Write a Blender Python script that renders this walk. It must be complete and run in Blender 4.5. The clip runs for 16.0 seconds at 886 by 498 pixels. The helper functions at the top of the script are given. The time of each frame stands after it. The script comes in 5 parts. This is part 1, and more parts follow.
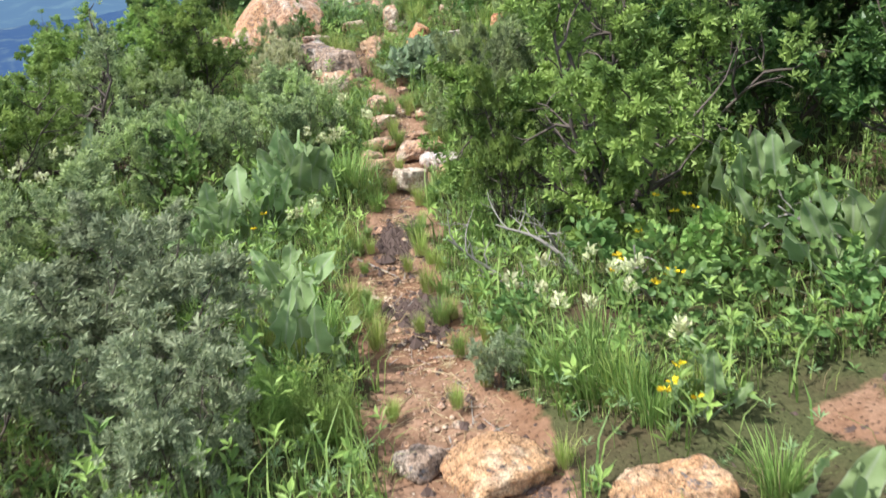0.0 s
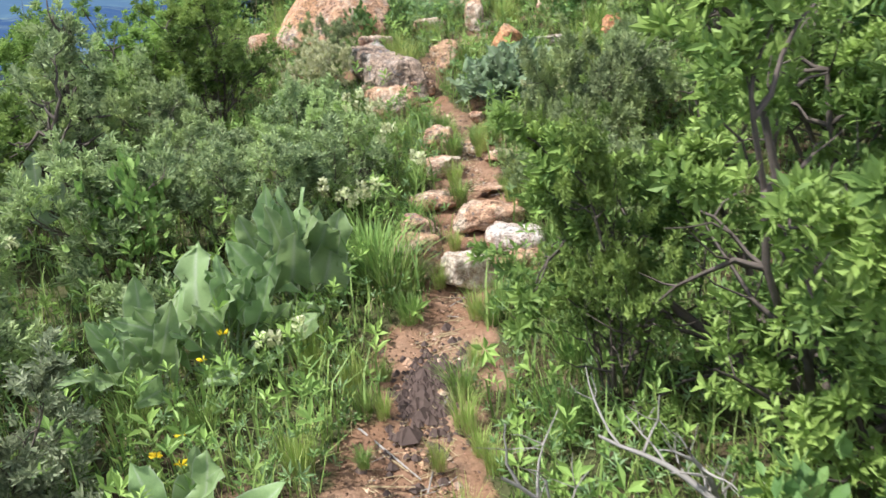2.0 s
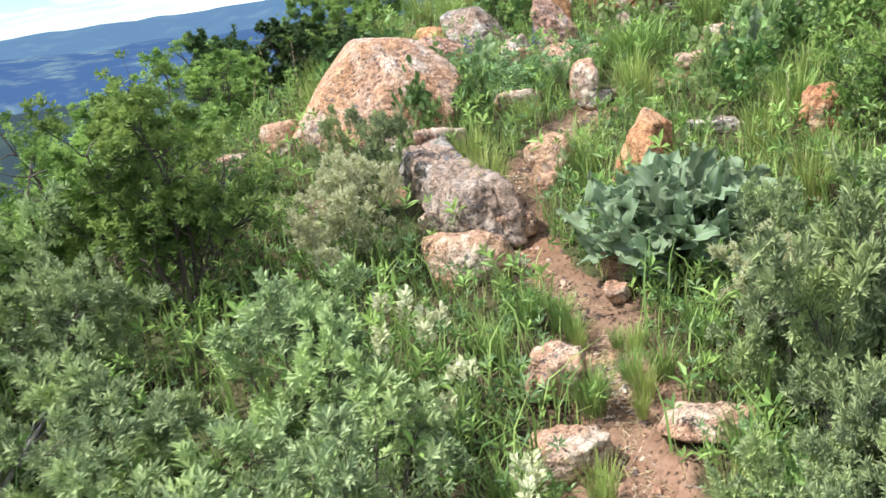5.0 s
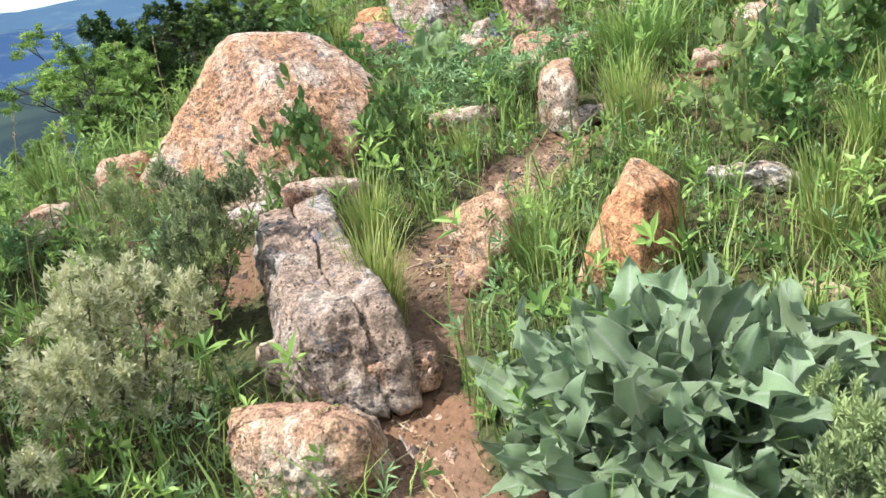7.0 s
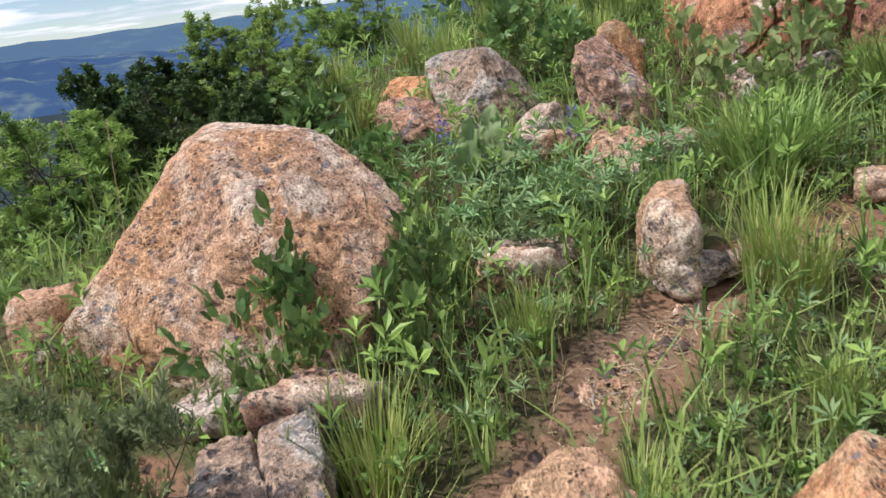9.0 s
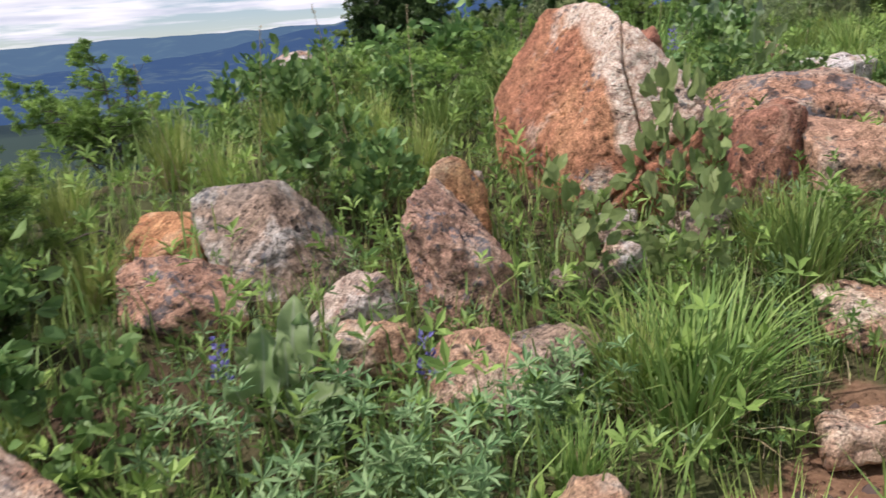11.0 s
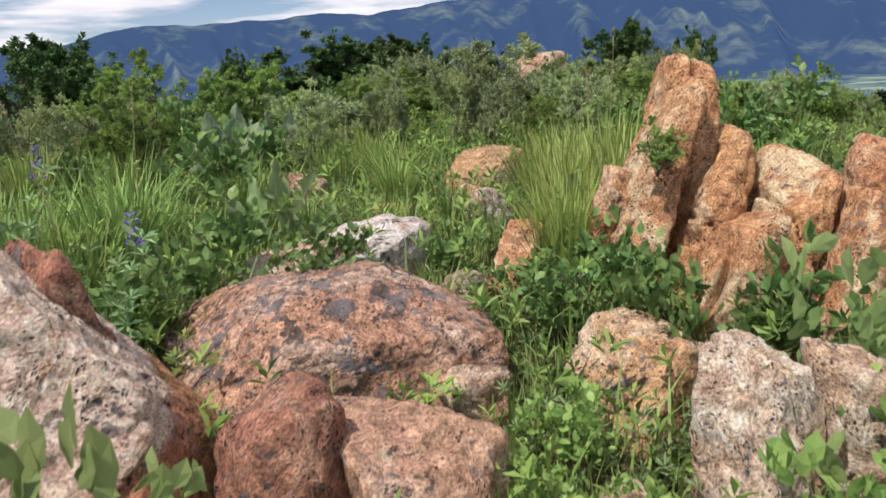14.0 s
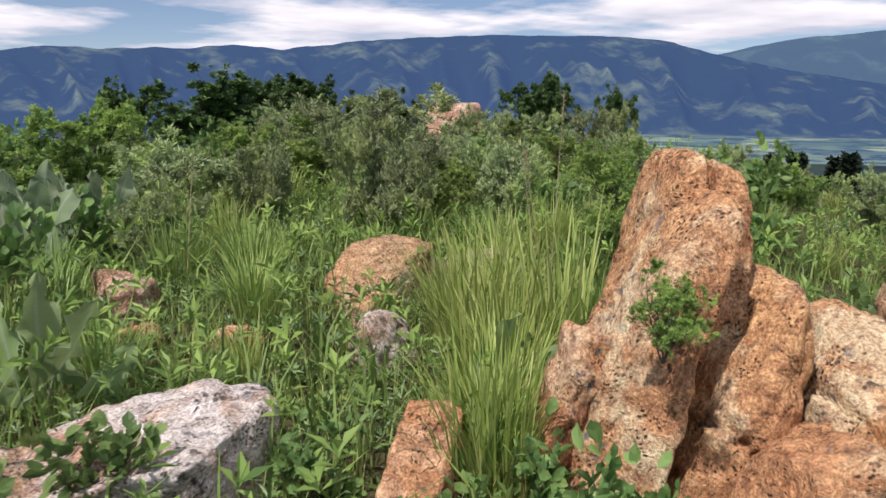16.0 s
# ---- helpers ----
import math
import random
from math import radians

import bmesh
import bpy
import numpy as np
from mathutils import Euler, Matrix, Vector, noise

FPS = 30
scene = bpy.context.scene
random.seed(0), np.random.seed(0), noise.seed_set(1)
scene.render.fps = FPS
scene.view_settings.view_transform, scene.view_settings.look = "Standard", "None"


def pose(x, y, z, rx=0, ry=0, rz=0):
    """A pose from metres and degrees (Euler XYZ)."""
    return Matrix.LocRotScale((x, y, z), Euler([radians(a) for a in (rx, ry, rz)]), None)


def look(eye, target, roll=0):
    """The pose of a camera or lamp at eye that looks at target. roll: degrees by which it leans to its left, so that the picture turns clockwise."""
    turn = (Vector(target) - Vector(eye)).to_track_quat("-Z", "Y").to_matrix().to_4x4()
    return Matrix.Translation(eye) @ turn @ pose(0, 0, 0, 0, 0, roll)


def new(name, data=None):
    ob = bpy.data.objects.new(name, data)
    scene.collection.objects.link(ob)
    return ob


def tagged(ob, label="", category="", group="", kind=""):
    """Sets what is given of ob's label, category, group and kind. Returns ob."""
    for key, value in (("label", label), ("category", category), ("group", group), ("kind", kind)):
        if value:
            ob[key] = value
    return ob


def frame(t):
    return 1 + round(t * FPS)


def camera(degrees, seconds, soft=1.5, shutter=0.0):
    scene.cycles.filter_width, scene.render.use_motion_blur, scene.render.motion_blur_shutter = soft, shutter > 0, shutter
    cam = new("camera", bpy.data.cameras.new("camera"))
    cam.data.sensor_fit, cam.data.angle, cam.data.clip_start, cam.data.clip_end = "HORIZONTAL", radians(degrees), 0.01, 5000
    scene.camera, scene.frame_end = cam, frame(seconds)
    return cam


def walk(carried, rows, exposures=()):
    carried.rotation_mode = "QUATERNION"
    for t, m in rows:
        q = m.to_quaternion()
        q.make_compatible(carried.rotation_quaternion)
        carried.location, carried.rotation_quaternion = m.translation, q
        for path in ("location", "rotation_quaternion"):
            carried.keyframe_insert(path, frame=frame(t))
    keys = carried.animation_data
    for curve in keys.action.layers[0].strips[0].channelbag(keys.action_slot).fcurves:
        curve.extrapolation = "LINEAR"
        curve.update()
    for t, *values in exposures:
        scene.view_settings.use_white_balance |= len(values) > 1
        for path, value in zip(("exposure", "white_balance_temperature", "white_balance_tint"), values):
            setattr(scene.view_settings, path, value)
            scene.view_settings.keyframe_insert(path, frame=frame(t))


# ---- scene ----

# ---------------------------------------------------------------- camera
cam = camera(56.2, 16.0, soft=1.5, shutter=0.2)
PATH = [
    (0, (0.05, -0.54, 1.565), (-0.006, 1.351, 0.915), -7.2),
    (0.5, (-0.035, -0.032, 1.559), (-0.014, 1.893, 1.014), -6.6),
    (1, (0.009, 0.448, 1.504), (0.037, 2.37, 0.95), -6.6),
    (1.5, (0.158, 1.006, 1.524), (0.041, 2.908, 0.916), -6.8),
    (2, (0.129, 1.508, 1.501), (-0.143, 3.381, 0.854), -5.8),
    (2.5, (0.037, 1.913, 1.57), (-0.457, 3.745, 0.938), -5.8),
    (3, (-0.087, 2.495, 1.513), (-0.775, 4.253, 0.854), -6.6),
    (3.5, (-0.176, 2.952, 1.627), (-0.926, 4.699, 1.006), -7.6),
    (4, (-0.36, 3.427, 1.651), (-0.979, 5.248, 1.102), -7.4),
    (4.5, (-0.382, 3.795, 1.661), (-0.875, 5.644, 1.08), -7.8),
    (5, (-0.289, 4.077, 1.696), (-0.735, 5.936, 1.108), -8.5),
    (5.2, (-0.264, 4.217, 1.683), (-0.676, 6.083, 1.094), -8.1),
    (7.3, (-0.097, 5.964, 1.661), (-0.635, 7.77, 0.991), -9.3),
    (7.5, (-0.128, 6.022, 1.734), (-0.664, 7.826, 1.056), -8.8),
    (8, (-0.194, 6.214, 1.776), (-0.782, 8.028, 1.171), -8.9),
    (8.2, (-0.216, 6.378, 1.751), (-0.837, 8.186, 1.164), -8.7),
    (10.3, (-0.74, 7.71, 1.897), (-1.143, 9.601, 1.386), -3.6),
    (10.5, (-0.735, 7.821, 1.966), (-1.072, 9.729, 1.469), -3.8),
    (11, (-0.717, 8.105, 2.006), (-0.771, 10.04, 1.504), -4.3),
    (11.5, (-0.716, 8.432, 2.054), (-0.451, 10.34, 1.518), -4.3),
    (12, (-0.627, 8.726, 2.067), (-0.129, 10.587, 1.529), -4.5),
    (12.5, (-0.44, 9.0, 2.166), (0.235, 10.806, 1.634), -5.9),
    (13, (-0.289, 9.155, 2.189), (0.522, 10.913, 1.687), -6.2),
    (13.5, (-0.151, 9.42, 2.25), (0.739, 11.14, 1.755), -4.0),
    (14, (0.012, 9.652, 2.301), (0.923, 11.381, 1.876), -3.3),
    (14.5, (0.221, 9.918, 2.39), (1.131, 11.662, 2.028), -4.9),
    (15, (0.368, 10.219, 2.368), (1.369, 11.914, 2.016), -4.2),
    (15.5, (0.46, 10.452, 2.425), (1.579, 12.07, 2.063), -2.0),
    (16, (0.702, 10.702, 2.398), (1.818, 12.327, 2.061), 0.1),
]
walk(cam, [(t, look(e, g, r)) for t, e, g, r in PATH], exposures=[(0.0, 0.52, 6200, 11), (2.0, 0.53, 6150, 11), (3.5, 0.58, 6080, 11), (4.5, 0.56, 6060, 11), (5.2, 0.62, 6060, 11), (7.5, 0.62, 6150, 11), (8.2, 0.30, 6230, 13), (10.5, -0.16, 6370, 20), (11.5, -0.23, 6400, 19),
                                                          (12.5, -0.07, 6430, 17), (13.5, -0.20, 6500, 18), (14.0, -0.26, 6540, 18), (14.8, -0.48, 6600, 18), (16.0, -0.31, 6540, 20)])

# ---------------------------------------------------------------- world and sun
SUN_EL, SUN_AZ = radians(58), radians(250)   # azimuth clockwise from +y
world = bpy.data.worlds.new("sky")
scene.world = world
world.use_nodes = True
wn, wl = world.node_tree.nodes, world.node_tree.links
wn.clear()
w_out = wn.new("ShaderNodeOutputWorld")
w_sky = wn.new("ShaderNodeTexSky")
w_sky.sky_type, w_sky.sun_disc = 'NISHITA', False
w_sky.dust_density, w_sky.ozone_density, w_sky.air_density, w_sky.altitude = 0.1, 3.0, 1.0, 2000
w_sky.sun_elevation, w_sky.sun_rotation = SUN_EL, SUN_AZ
w_bg = wn.new("ShaderNodeBackground")
w_bg.inputs["Strength"].default_value = 0.11
wl.new(w_sky.outputs[0], w_bg.inputs["Color"])
w_cl = wn.new("ShaderNodeBackground")
w_cl.inputs["Strength"].default_value = 1.3
w_mix = wn.new("ShaderNodeMixShader")
tc = wn.new("ShaderNodeTexCoord")
sep = wn.new("ShaderNodeSeparateXYZ")
wl.new(tc.outputs["Generated"], sep.inputs[0])


def wmath(op, a, b, c=None):
    n = wn.new("ShaderNodeMath")
    n.operation = op
    for i, v in enumerate((a, b, c)):
        if v is None:
            continue
        if isinstance(v, (int, float)):
            n.inputs[i].default_value = v
        else:
            wl.new(v, n.inputs[i])
    return n.outputs[0]


zc = wmath('ADD', wmath('MAXIMUM', sep.outputs["Z"], 0.0), 0.06)
comb = wn.new("ShaderNodeCombineXYZ")
wl.new(wmath('DIVIDE', sep.outputs["X"], zc), comb.inputs[0])
wl.new(wmath('DIVIDE', sep.outputs["Y"], zc), comb.inputs[1])
cn = wn.new("ShaderNodeTexNoise")
cn.inputs["Scale"].default_value, cn.inputs["Detail"].default_value, cn.inputs["Roughness"].default_value = 0.42, 7, 0.55
wl.new(comb.outputs[0], cn.inputs["Vector"])
cr = wn.new("ShaderNodeValToRGB")
cr.color_ramp.elements[0].position, cr.color_ramp.elements[1].position = 0.46, 0.56
wl.new(cn.outputs["Fac"], cr.inputs[0])
cn2 = wn.new("ShaderNodeTexNoise")
cn2.inputs["Scale"].default_value, cn2.inputs["Detail"].default_value = 0.9, 6
wl.new(comb.outputs[0], cn2.inputs["Vector"])
cc = wn.new("ShaderNodeValToRGB")
cc.color_ramp.elements[0].position, cc.color_ramp.elements[0].color = 0.36, (0.62, 0.66, 0.74, 1)
cc.color_ramp.elements[1].position, cc.color_ramp.elements[1].color = 0.62, (1.0, 1.0, 1.0, 1)
wl.new(cn2.outputs["Fac"], cc.inputs[0])
wl.new(cc.outputs[0], w_cl.inputs["Color"])
wl.new(cr.outputs[0], w_mix.inputs[0])
wl.new(w_bg.outputs[0], w_mix.inputs[1])
wl.new(w_cl.outputs[0], w_mix.inputs[2])
wl.new(w_mix.outputs[0], w_out.inputs[0])

sun = new("sun", bpy.data.lights.new("sun", 'SUN'))
sun.data.energy, sun.data.angle, sun.data.color = 4.9, radians(1.5), (1.0, 0.95, 0.87)
SUN_DIR = Vector((math.sin(SUN_AZ) * math.cos(SUN_EL), math.cos(SUN_AZ) * math.cos(SUN_EL), math.sin(SUN_EL)))
sun.matrix_world = look(SUN_DIR * 50, (0, 0, 0))


# ---------------------------------------------------------------- materials
class Nodes:
    """A short way to write node trees."""

    def __init__(self, name):
        self.mat = bpy.data.materials.new(name)
        self.mat.use_nodes = True
        self.t = self.mat.node_tree
        self.t.nodes.clear()

    def n(self, kind, **ins):
        node = self.t.nodes.new(kind)
        for k, v in ins.items():
            self.put(node, k.replace("_", " "), v)
        return node

    def put(self, node, key, v):
        sock = node.inputs[int(key)] if key.isdigit() else node.inputs[key]
        if isinstance(v, bpy.types.NodeSocket):
            self.t.links.new(v, sock)
        else:
            sock.default_value = v

    def noise(self, vec, scale, detail=4, rough=0.55):
        return self.n("ShaderNodeTexNoise", Vector=vec, Scale=scale, Detail=detail, Roughness=rough).outputs["Fac"]

    def ramp(self, fac, *stops):
        r = self.n("ShaderNodeValToRGB", Fac=fac)
        e = r.color_ramp.elements
        while len(e) < len(stops):
            e.new(0.5)
        for el, (p, c) in zip(e, stops):
            el.position = p
            el.color = (*c, 1) if not isinstance(c, (int, float)) else (c, c, c, 1)
        return r.outputs[0]

    def mix(self, fac, a, b, mode='MIX'):
        m = self.t.nodes.new("ShaderNodeMix")
        m.data_type, m.blend_type = 'RGBA', mode
        for i, v in ((0, fac), (6, a), (7, b)):
            if isinstance(v, bpy.types.NodeSocket):
                self.t.links.new(v, m.inputs[i])
            else:
                m.inputs[i].default_value = v if i == 0 else (*v, 1)
        return m.outputs[2]

    def math(self, op, a, b=0.0):
        m = self.t.nodes.new("ShaderNodeMath")
        m.operation = op
        for i, v in ((0, a), (1, b)):
            if isinstance(v, bpy.types.NodeSocket):
                self.t.links.new(v, m.inputs[i])
            else:
                m.inputs[i].default_value = v
        return m.outputs[0]

    def coord(self, which="Object"):
        return self.n("ShaderNodeTexCoord").outputs[which]

    def bump(self, height, strength, dist):
        return self.n("ShaderNodeBump", Height=height, Strength=strength, Distance=dist).outputs[0]

    def out(self, shader):
        o = self.n("ShaderNodeOutputMaterial", Surface=shader)
        return self.mat


def leaf_material(name, dark, light, tip=None, glow=0.3, rough=0.5, hue=0.15, veins=False):
    k = Nodes(name)
    geo = k.n("ShaderNodeNewGeometry")
    info = k.n("ShaderNodeObjectInfo")
    col = k.mix(geo.outputs["Random Per Island"], dark, light)
    if tip:
        big = k.noise(k.coord("Object"), 3.0, 2)
        col = k.mix(k.ramp(big, (0.42, 0.0), (0.62, 1.0)), col, tip)
    if veins:
        rib = k.n("ShaderNodeAttribute")
        rib.attribute_name = "rib"
        pale = [0.5 * q + 0.24 for q in light]
        col = k.mix(k.ramp(rib.outputs["Fac"], (0.0, 0.75), (0.16, 0.0), (0.88, 0.0), (1.0, 0.85)), col, pale)
        col = k.mix(k.ramp(k.noise(k.coord("Object"), 60, 4), (0.4, 0.0), (0.65, 0.4)), col, dark)
    v = k.math('ADD', 0.82, k.math('MULTIPLY', info.outputs["Random"], 0.36))
    hsv = k.n("ShaderNodeHueSaturation", Color=col, Value=v,
              Hue=k.math('ADD', 0.5 - hue * 0.06, k.math('MULTIPLY', info.outputs["Random"], hue * 0.12)))
    col = hsv.outputs[0]
    p = k.n("ShaderNodeBsdfPrincipled", Base_Color=col, Roughness=rough)
    p.inputs["Specular IOR Level"].default_value = 0.25
    tr = k.n("ShaderNodeBsdfTranslucent", Color=col)
    m = k.n("ShaderNodeMixShader")
    k.put(m, "0", glow)
    k.put(m, "1", p.outputs[0])
    k.put(m, "2", tr.outputs[0])
    return k.out(m.outputs[0])


def bark_material(name, a, b):
    k = Nodes(name)
    c = k.coord()
    n = k.noise(c, 40, 5)
    col = k.mix(n, a, b)
    p = k.n("ShaderNodeBsdfPrincipled", Base_Color=col, Roughness=0.85, Normal=k.bump(n, 0.6, 0.004))
    return k.out(p.outputs[0])


def rock_material(name, a, b, c, lichen=0.5, pale=0.4, band=None):
    """Granite: a and b the iron-stained ground colours, c the pale quartz; dark lichen spots of the given share."""
    k = Nodes(name)
    co = k.coord()
    info = k.n("ShaderNodeObjectInfo")
    off = k.n("ShaderNodeVectorMath")
    off.operation = 'ADD'
    k.put(off, "0", co)
    sc = k.n("ShaderNodeVectorMath")
    sc.operation = 'SCALE'
    k.put(sc, "0", (13.0, 7.0, 5.0))
    k.put(sc, "Scale", info.outputs["Random"])
    k.put(off, "1", sc.outputs[0])
    v = off.outputs[0]
    warp = k.n("ShaderNodeTexNoise", Vector=v, Scale=6.0, Detail=3.0)
    wv = k.n("ShaderNodeVectorMath")
    wv.operation = 'MULTIPLY_ADD'
    k.put(wv, "0", warp.outputs["Color"])
    k.put(wv, "1", (0.12, 0.12, 0.12))
    k.put(wv, "2", v)
    v2 = wv.outputs[0]
    col = k.mix(k.ramp(k.noise(v2, 3.2, 5, 0.6), (0.36, 0.0), (0.62, 1.0)), a, b)
    palem = k.ramp(k.noise(v2, 4.6, 6, 0.62), (0.60 - 0.22 * pale, 0.0), (0.70 - 0.22 * pale, 1.0))
    col = k.mix(palem, col, c)
    if band:
        wob = k.n("ShaderNodeVectorMath")
        wob.operation = 'MULTIPLY_ADD'
        k.put(wob, "0", warp.outputs["Color"])
        k.put(wob, "1", (0.10, 0.10, 0.10))
        k.put(wob, "2", co)
        inb = 0.9
        for nrm, lo in band:
            dot = k.n("ShaderNodeVectorMath")
            dot.operation = 'DOT_PRODUCT'
            k.put(dot, "0", wob.outputs[0])
            k.put(dot, "1", nrm)
            inb = k.math('MULTIPLY', inb, k.ramp(k.math('ADD', dot.outputs["Value"], 0.5 - lo), (0.49, 0.0), (0.52, 1.0)))
        col = k.mix(inb, col, c)
    stain = k.ramp(k.noise(v2, 1.7, 4, 0.6), (0.46, 0.0), (0.60, 0.55))
    col = k.mix(stain, col, b)
    grain = k.noise(v, 140, 3, 0.75)
    col = k.mix(0.8, col, k.ramp(grain, (0.34, 0.18), (0.66, 0.86)), 'OVERLAY')
    fine = k.noise(v2, 26, 6, 0.72)
    col = k.mix(0.9, col, k.ramp(fine, (0.34, 0.17), (0.64, 0.80)), 'OVERLAY')
    # pits and pinhead lichen
    pv = k.n("ShaderNodeTexVoronoi", Vector=v2, Scale=85.0)
    pit = k.math('MULTIPLY', k.ramp(pv.outputs["Distance"], (0.16, 1.0), (0.40, 0.0)), k.ramp(k.noise(v, 15, 5, 0.65), (0.52 - 0.05 * lichen, 0.0), (0.62 - 0.05 * lichen, 1.0)))
    col = k.mix(k.math('MULTIPLY', pit, 0.85), col, (0.035, 0.026, 0.024))
    # dark lichen: round spots and larger ragged blotches
    rag = k.n("ShaderNodeTexNoise", Vector=v, Scale=38.0, Detail=4.0)
    rv = k.n("ShaderNodeVectorMath")
    rv.operation = 'MULTIPLY_ADD'
    k.put(rv, "0", rag.outputs["Color"])
    k.put(rv, "1", (0.035, 0.035, 0.035))
    k.put(rv, "2", v2)
    vor = k.n("ShaderNodeTexVoronoi", Vector=rv.outputs[0], Scale=27.0)
    spot = k.math('MULTIPLY', k.ramp(vor.outputs["Distance"], (0.22, 1.0), (0.36, 0.0)), k.ramp(k.noise(v, 60, 3), (0.38, 0.25), (0.52, 1.0)))
    where = k.ramp(k.noise(v2, 5.2, 4), (0.66 - 0.24 * lichen, 0.0), (0.72 - 0.24 * lichen, 1.0))
    patch = k.ramp(k.noise(rv.outputs[0], 10, 7, 0.72), (0.715 - 0.15 * lichen, 0.0), (0.775 - 0.15 * lichen, 1.0))
    lm = k.math('MAXIMUM', k.math('MULTIPLY', spot, where), k.math('MULTIPLY', patch, k.math('ADD', 0.35, where)))
    lm = k.math('MINIMUM', lm, 0.85)
    col = k.mix(lm, col, k.mix(k.ramp(k.noise(v2, 6.0, 3), (0.42, 0.0), (0.58, 1.0)), k.mix(grain, (0.020, 0.019, 0.021), (0.06, 0.055, 0.058)), k.mix(grain, (0.10, 0.105, 0.12), (0.22, 0.225, 0.24))))
    gl = k.ramp(k.noise(v2, 13, 4), (0.69, 0.0), (0.73, 0.6))
    col = k.mix(gl, col, (0.36, 0.37, 0.26))
    h = k.math('ADD', k.math('MULTIPLY', fine, 0.7), k.math('MULTIPLY', grain, 0.25))
    h = k.math('SUBTRACT', h, k.math('MULTIPLY', pit, 0.4))
    p = k.n("ShaderNodeBsdfPrincipled", Base_Color=col, Roughness=0.88, Normal=k.bump(h, 0.9, 0.022))
    p.inputs["Specular IOR Level"].default_value = 0.2
    return k.out(p.outputs[0])


ORANGE, RUST, CREAM, TAN, PINK = (0.51, 0.28, 0.14), (0.40, 0.185, 0.095), (0.52, 0.415, 0.32), (0.41, 0.265, 0.16), (0.42, 0.25, 0.17)
M_rock = rock_material("granite_tan", TAN, PINK, CREAM, 0.62, 0.55)
M_rock_o = rock_material("granite_orange", ORANGE, RUST, (0.56, 0.38, 0.24), 0.4, 0.45)
M_rock_w = rock_material("granite_white", PINK, (0.46, 0.36, 0.29), (0.55, 0.50, 0.46), 0.82, 0.7)
M_rock_l = rock_material("granite_lichen", (0.41, 0.23, 0.155), (0.41, 0.26, 0.19), CREAM, 1.08, 0.35)
M_rock_g = rock_material("granite_grey", (0.27, 0.22, 0.18), (0.32, 0.23, 0.17), (0.40, 0.37, 0.33), 0.9, 0.5)
M_rock_c = rock_material("granite_cream", CREAM, TAN, (0.60, 0.52, 0.41), 0.75, 0.6)
M_rock_d = rock_material("granite_domed", (0.42, 0.275, 0.195), (0.45, 0.255, 0.14), (0.51, 0.395, 0.31), 0.70, 0.6)
M_rock_k = rock_material("granite_blotched", (0.40, 0.25, 0.18), (0.40, 0.225, 0.145), (0.47, 0.36, 0.28), 1.25, 0.45)
M_rock_r = rock_material("granite_rusty", (0.34, 0.175, 0.11), (0.25, 0.11, 0.08), (0.44, 0.28, 0.19), 0.75, 0.35)
M_rock_s = rock_material("granite_split", (0.50, 0.28, 0.135), (0.44, 0.225, 0.115), (0.57, 0.43, 0.27), 0.5, 0.5)
M_rock_t = rock_material("granite_spotted", (0.45, 0.29, 0.165), (0.42, 0.245, 0.13), (0.52, 0.40, 0.28), 0.85, 0.5)
M_rock_p = rock_material("granite_pale", (0.55, 0.45, 0.35), (0.58, 0.48, 0.375), (0.66, 0.585, 0.49), 0.15, 0.6)
M_rock_b = rock_material("granite_banded", (0.45, 0.235, 0.125), (0.33, 0.145, 0.085), (0.62, 0.50, 0.40), 0.55, 0.15, (((1.0, 0.0, 0.08), -0.07), ((-0.25, 0.0, 1.0), -0.02)))

M_sage = leaf_material("sage_leaf", (0.14, 0.205, 0.095), (0.47, 0.545, 0.29), (0.42, 0.52, 0.21), 0.27, 0.65)
M_sage_blue = leaf_material("sage_leaf_blue", (0.17, 0.225, 0.125), (0.49, 0.55, 0.345), None, 0.3, 0.65)
M_sage_cream = leaf_material("sage_leaf_cream", (0.42, 0.45, 0.22), (0.82, 0.80, 0.56), None, 0.38, 0.6)
M_bitter = leaf_material("bitterbrush_leaf", (0.103, 0.184, 0.051), (0.272, 0.395, 0.106), (0.345, 0.474, 0.128), 0.33)
M_dark = leaf_material("dark_shrub_leaf", (0.045, 0.095, 0.032), (0.125, 0.205, 0.065), None, 0.12)
M_cherry = leaf_material("chokecherry_leaf", (0.045, 0.10, 0.03), (0.14, 0.23, 0.065), None, 0.25, 0.4)
M_broad = leaf_material("broad_leaf", (0.085, 0.17, 0.052), (0.225, 0.345, 0.108), None, 0.26, 0.42)
M_serv = leaf_material("serviceberry_leaf", (0.17, 0.26, 0.085), (0.35, 0.44, 0.17), None, 0.4, 0.5)
M_broad_y = leaf_material("broad_leaf_bright", (0.160, 0.286, 0.075), (0.360, 0.507, 0.149), None, 0.30, 0.42)
M_balsam = leaf_material("balsamroot_leaf", (0.17, 0.25, 0.13), (0.29, 0.375, 0.215), None, 0.28, 0.5, veins=True)
M_balsam_y = leaf_material("balsamroot_leaf_young", (0.19, 0.295, 0.12), (0.34, 0.46, 0.20), None, 0.37, 0.55, veins=True)
M_grass = leaf_material("grass_blade", (0.133, 0.240, 0.058), (0.333, 0.455, 0.133), None, 0.27, 0.5)
M_grass_y = leaf_material("grass_blade_yellow", (0.253, 0.364, 0.075), (0.506, 0.559, 0.200), None, 0.32, 0.5)
M_straw = leaf_material("straw", (0.30, 0.22, 0.12), (0.52, 0.42, 0.27), None, 0.1, 0.7)
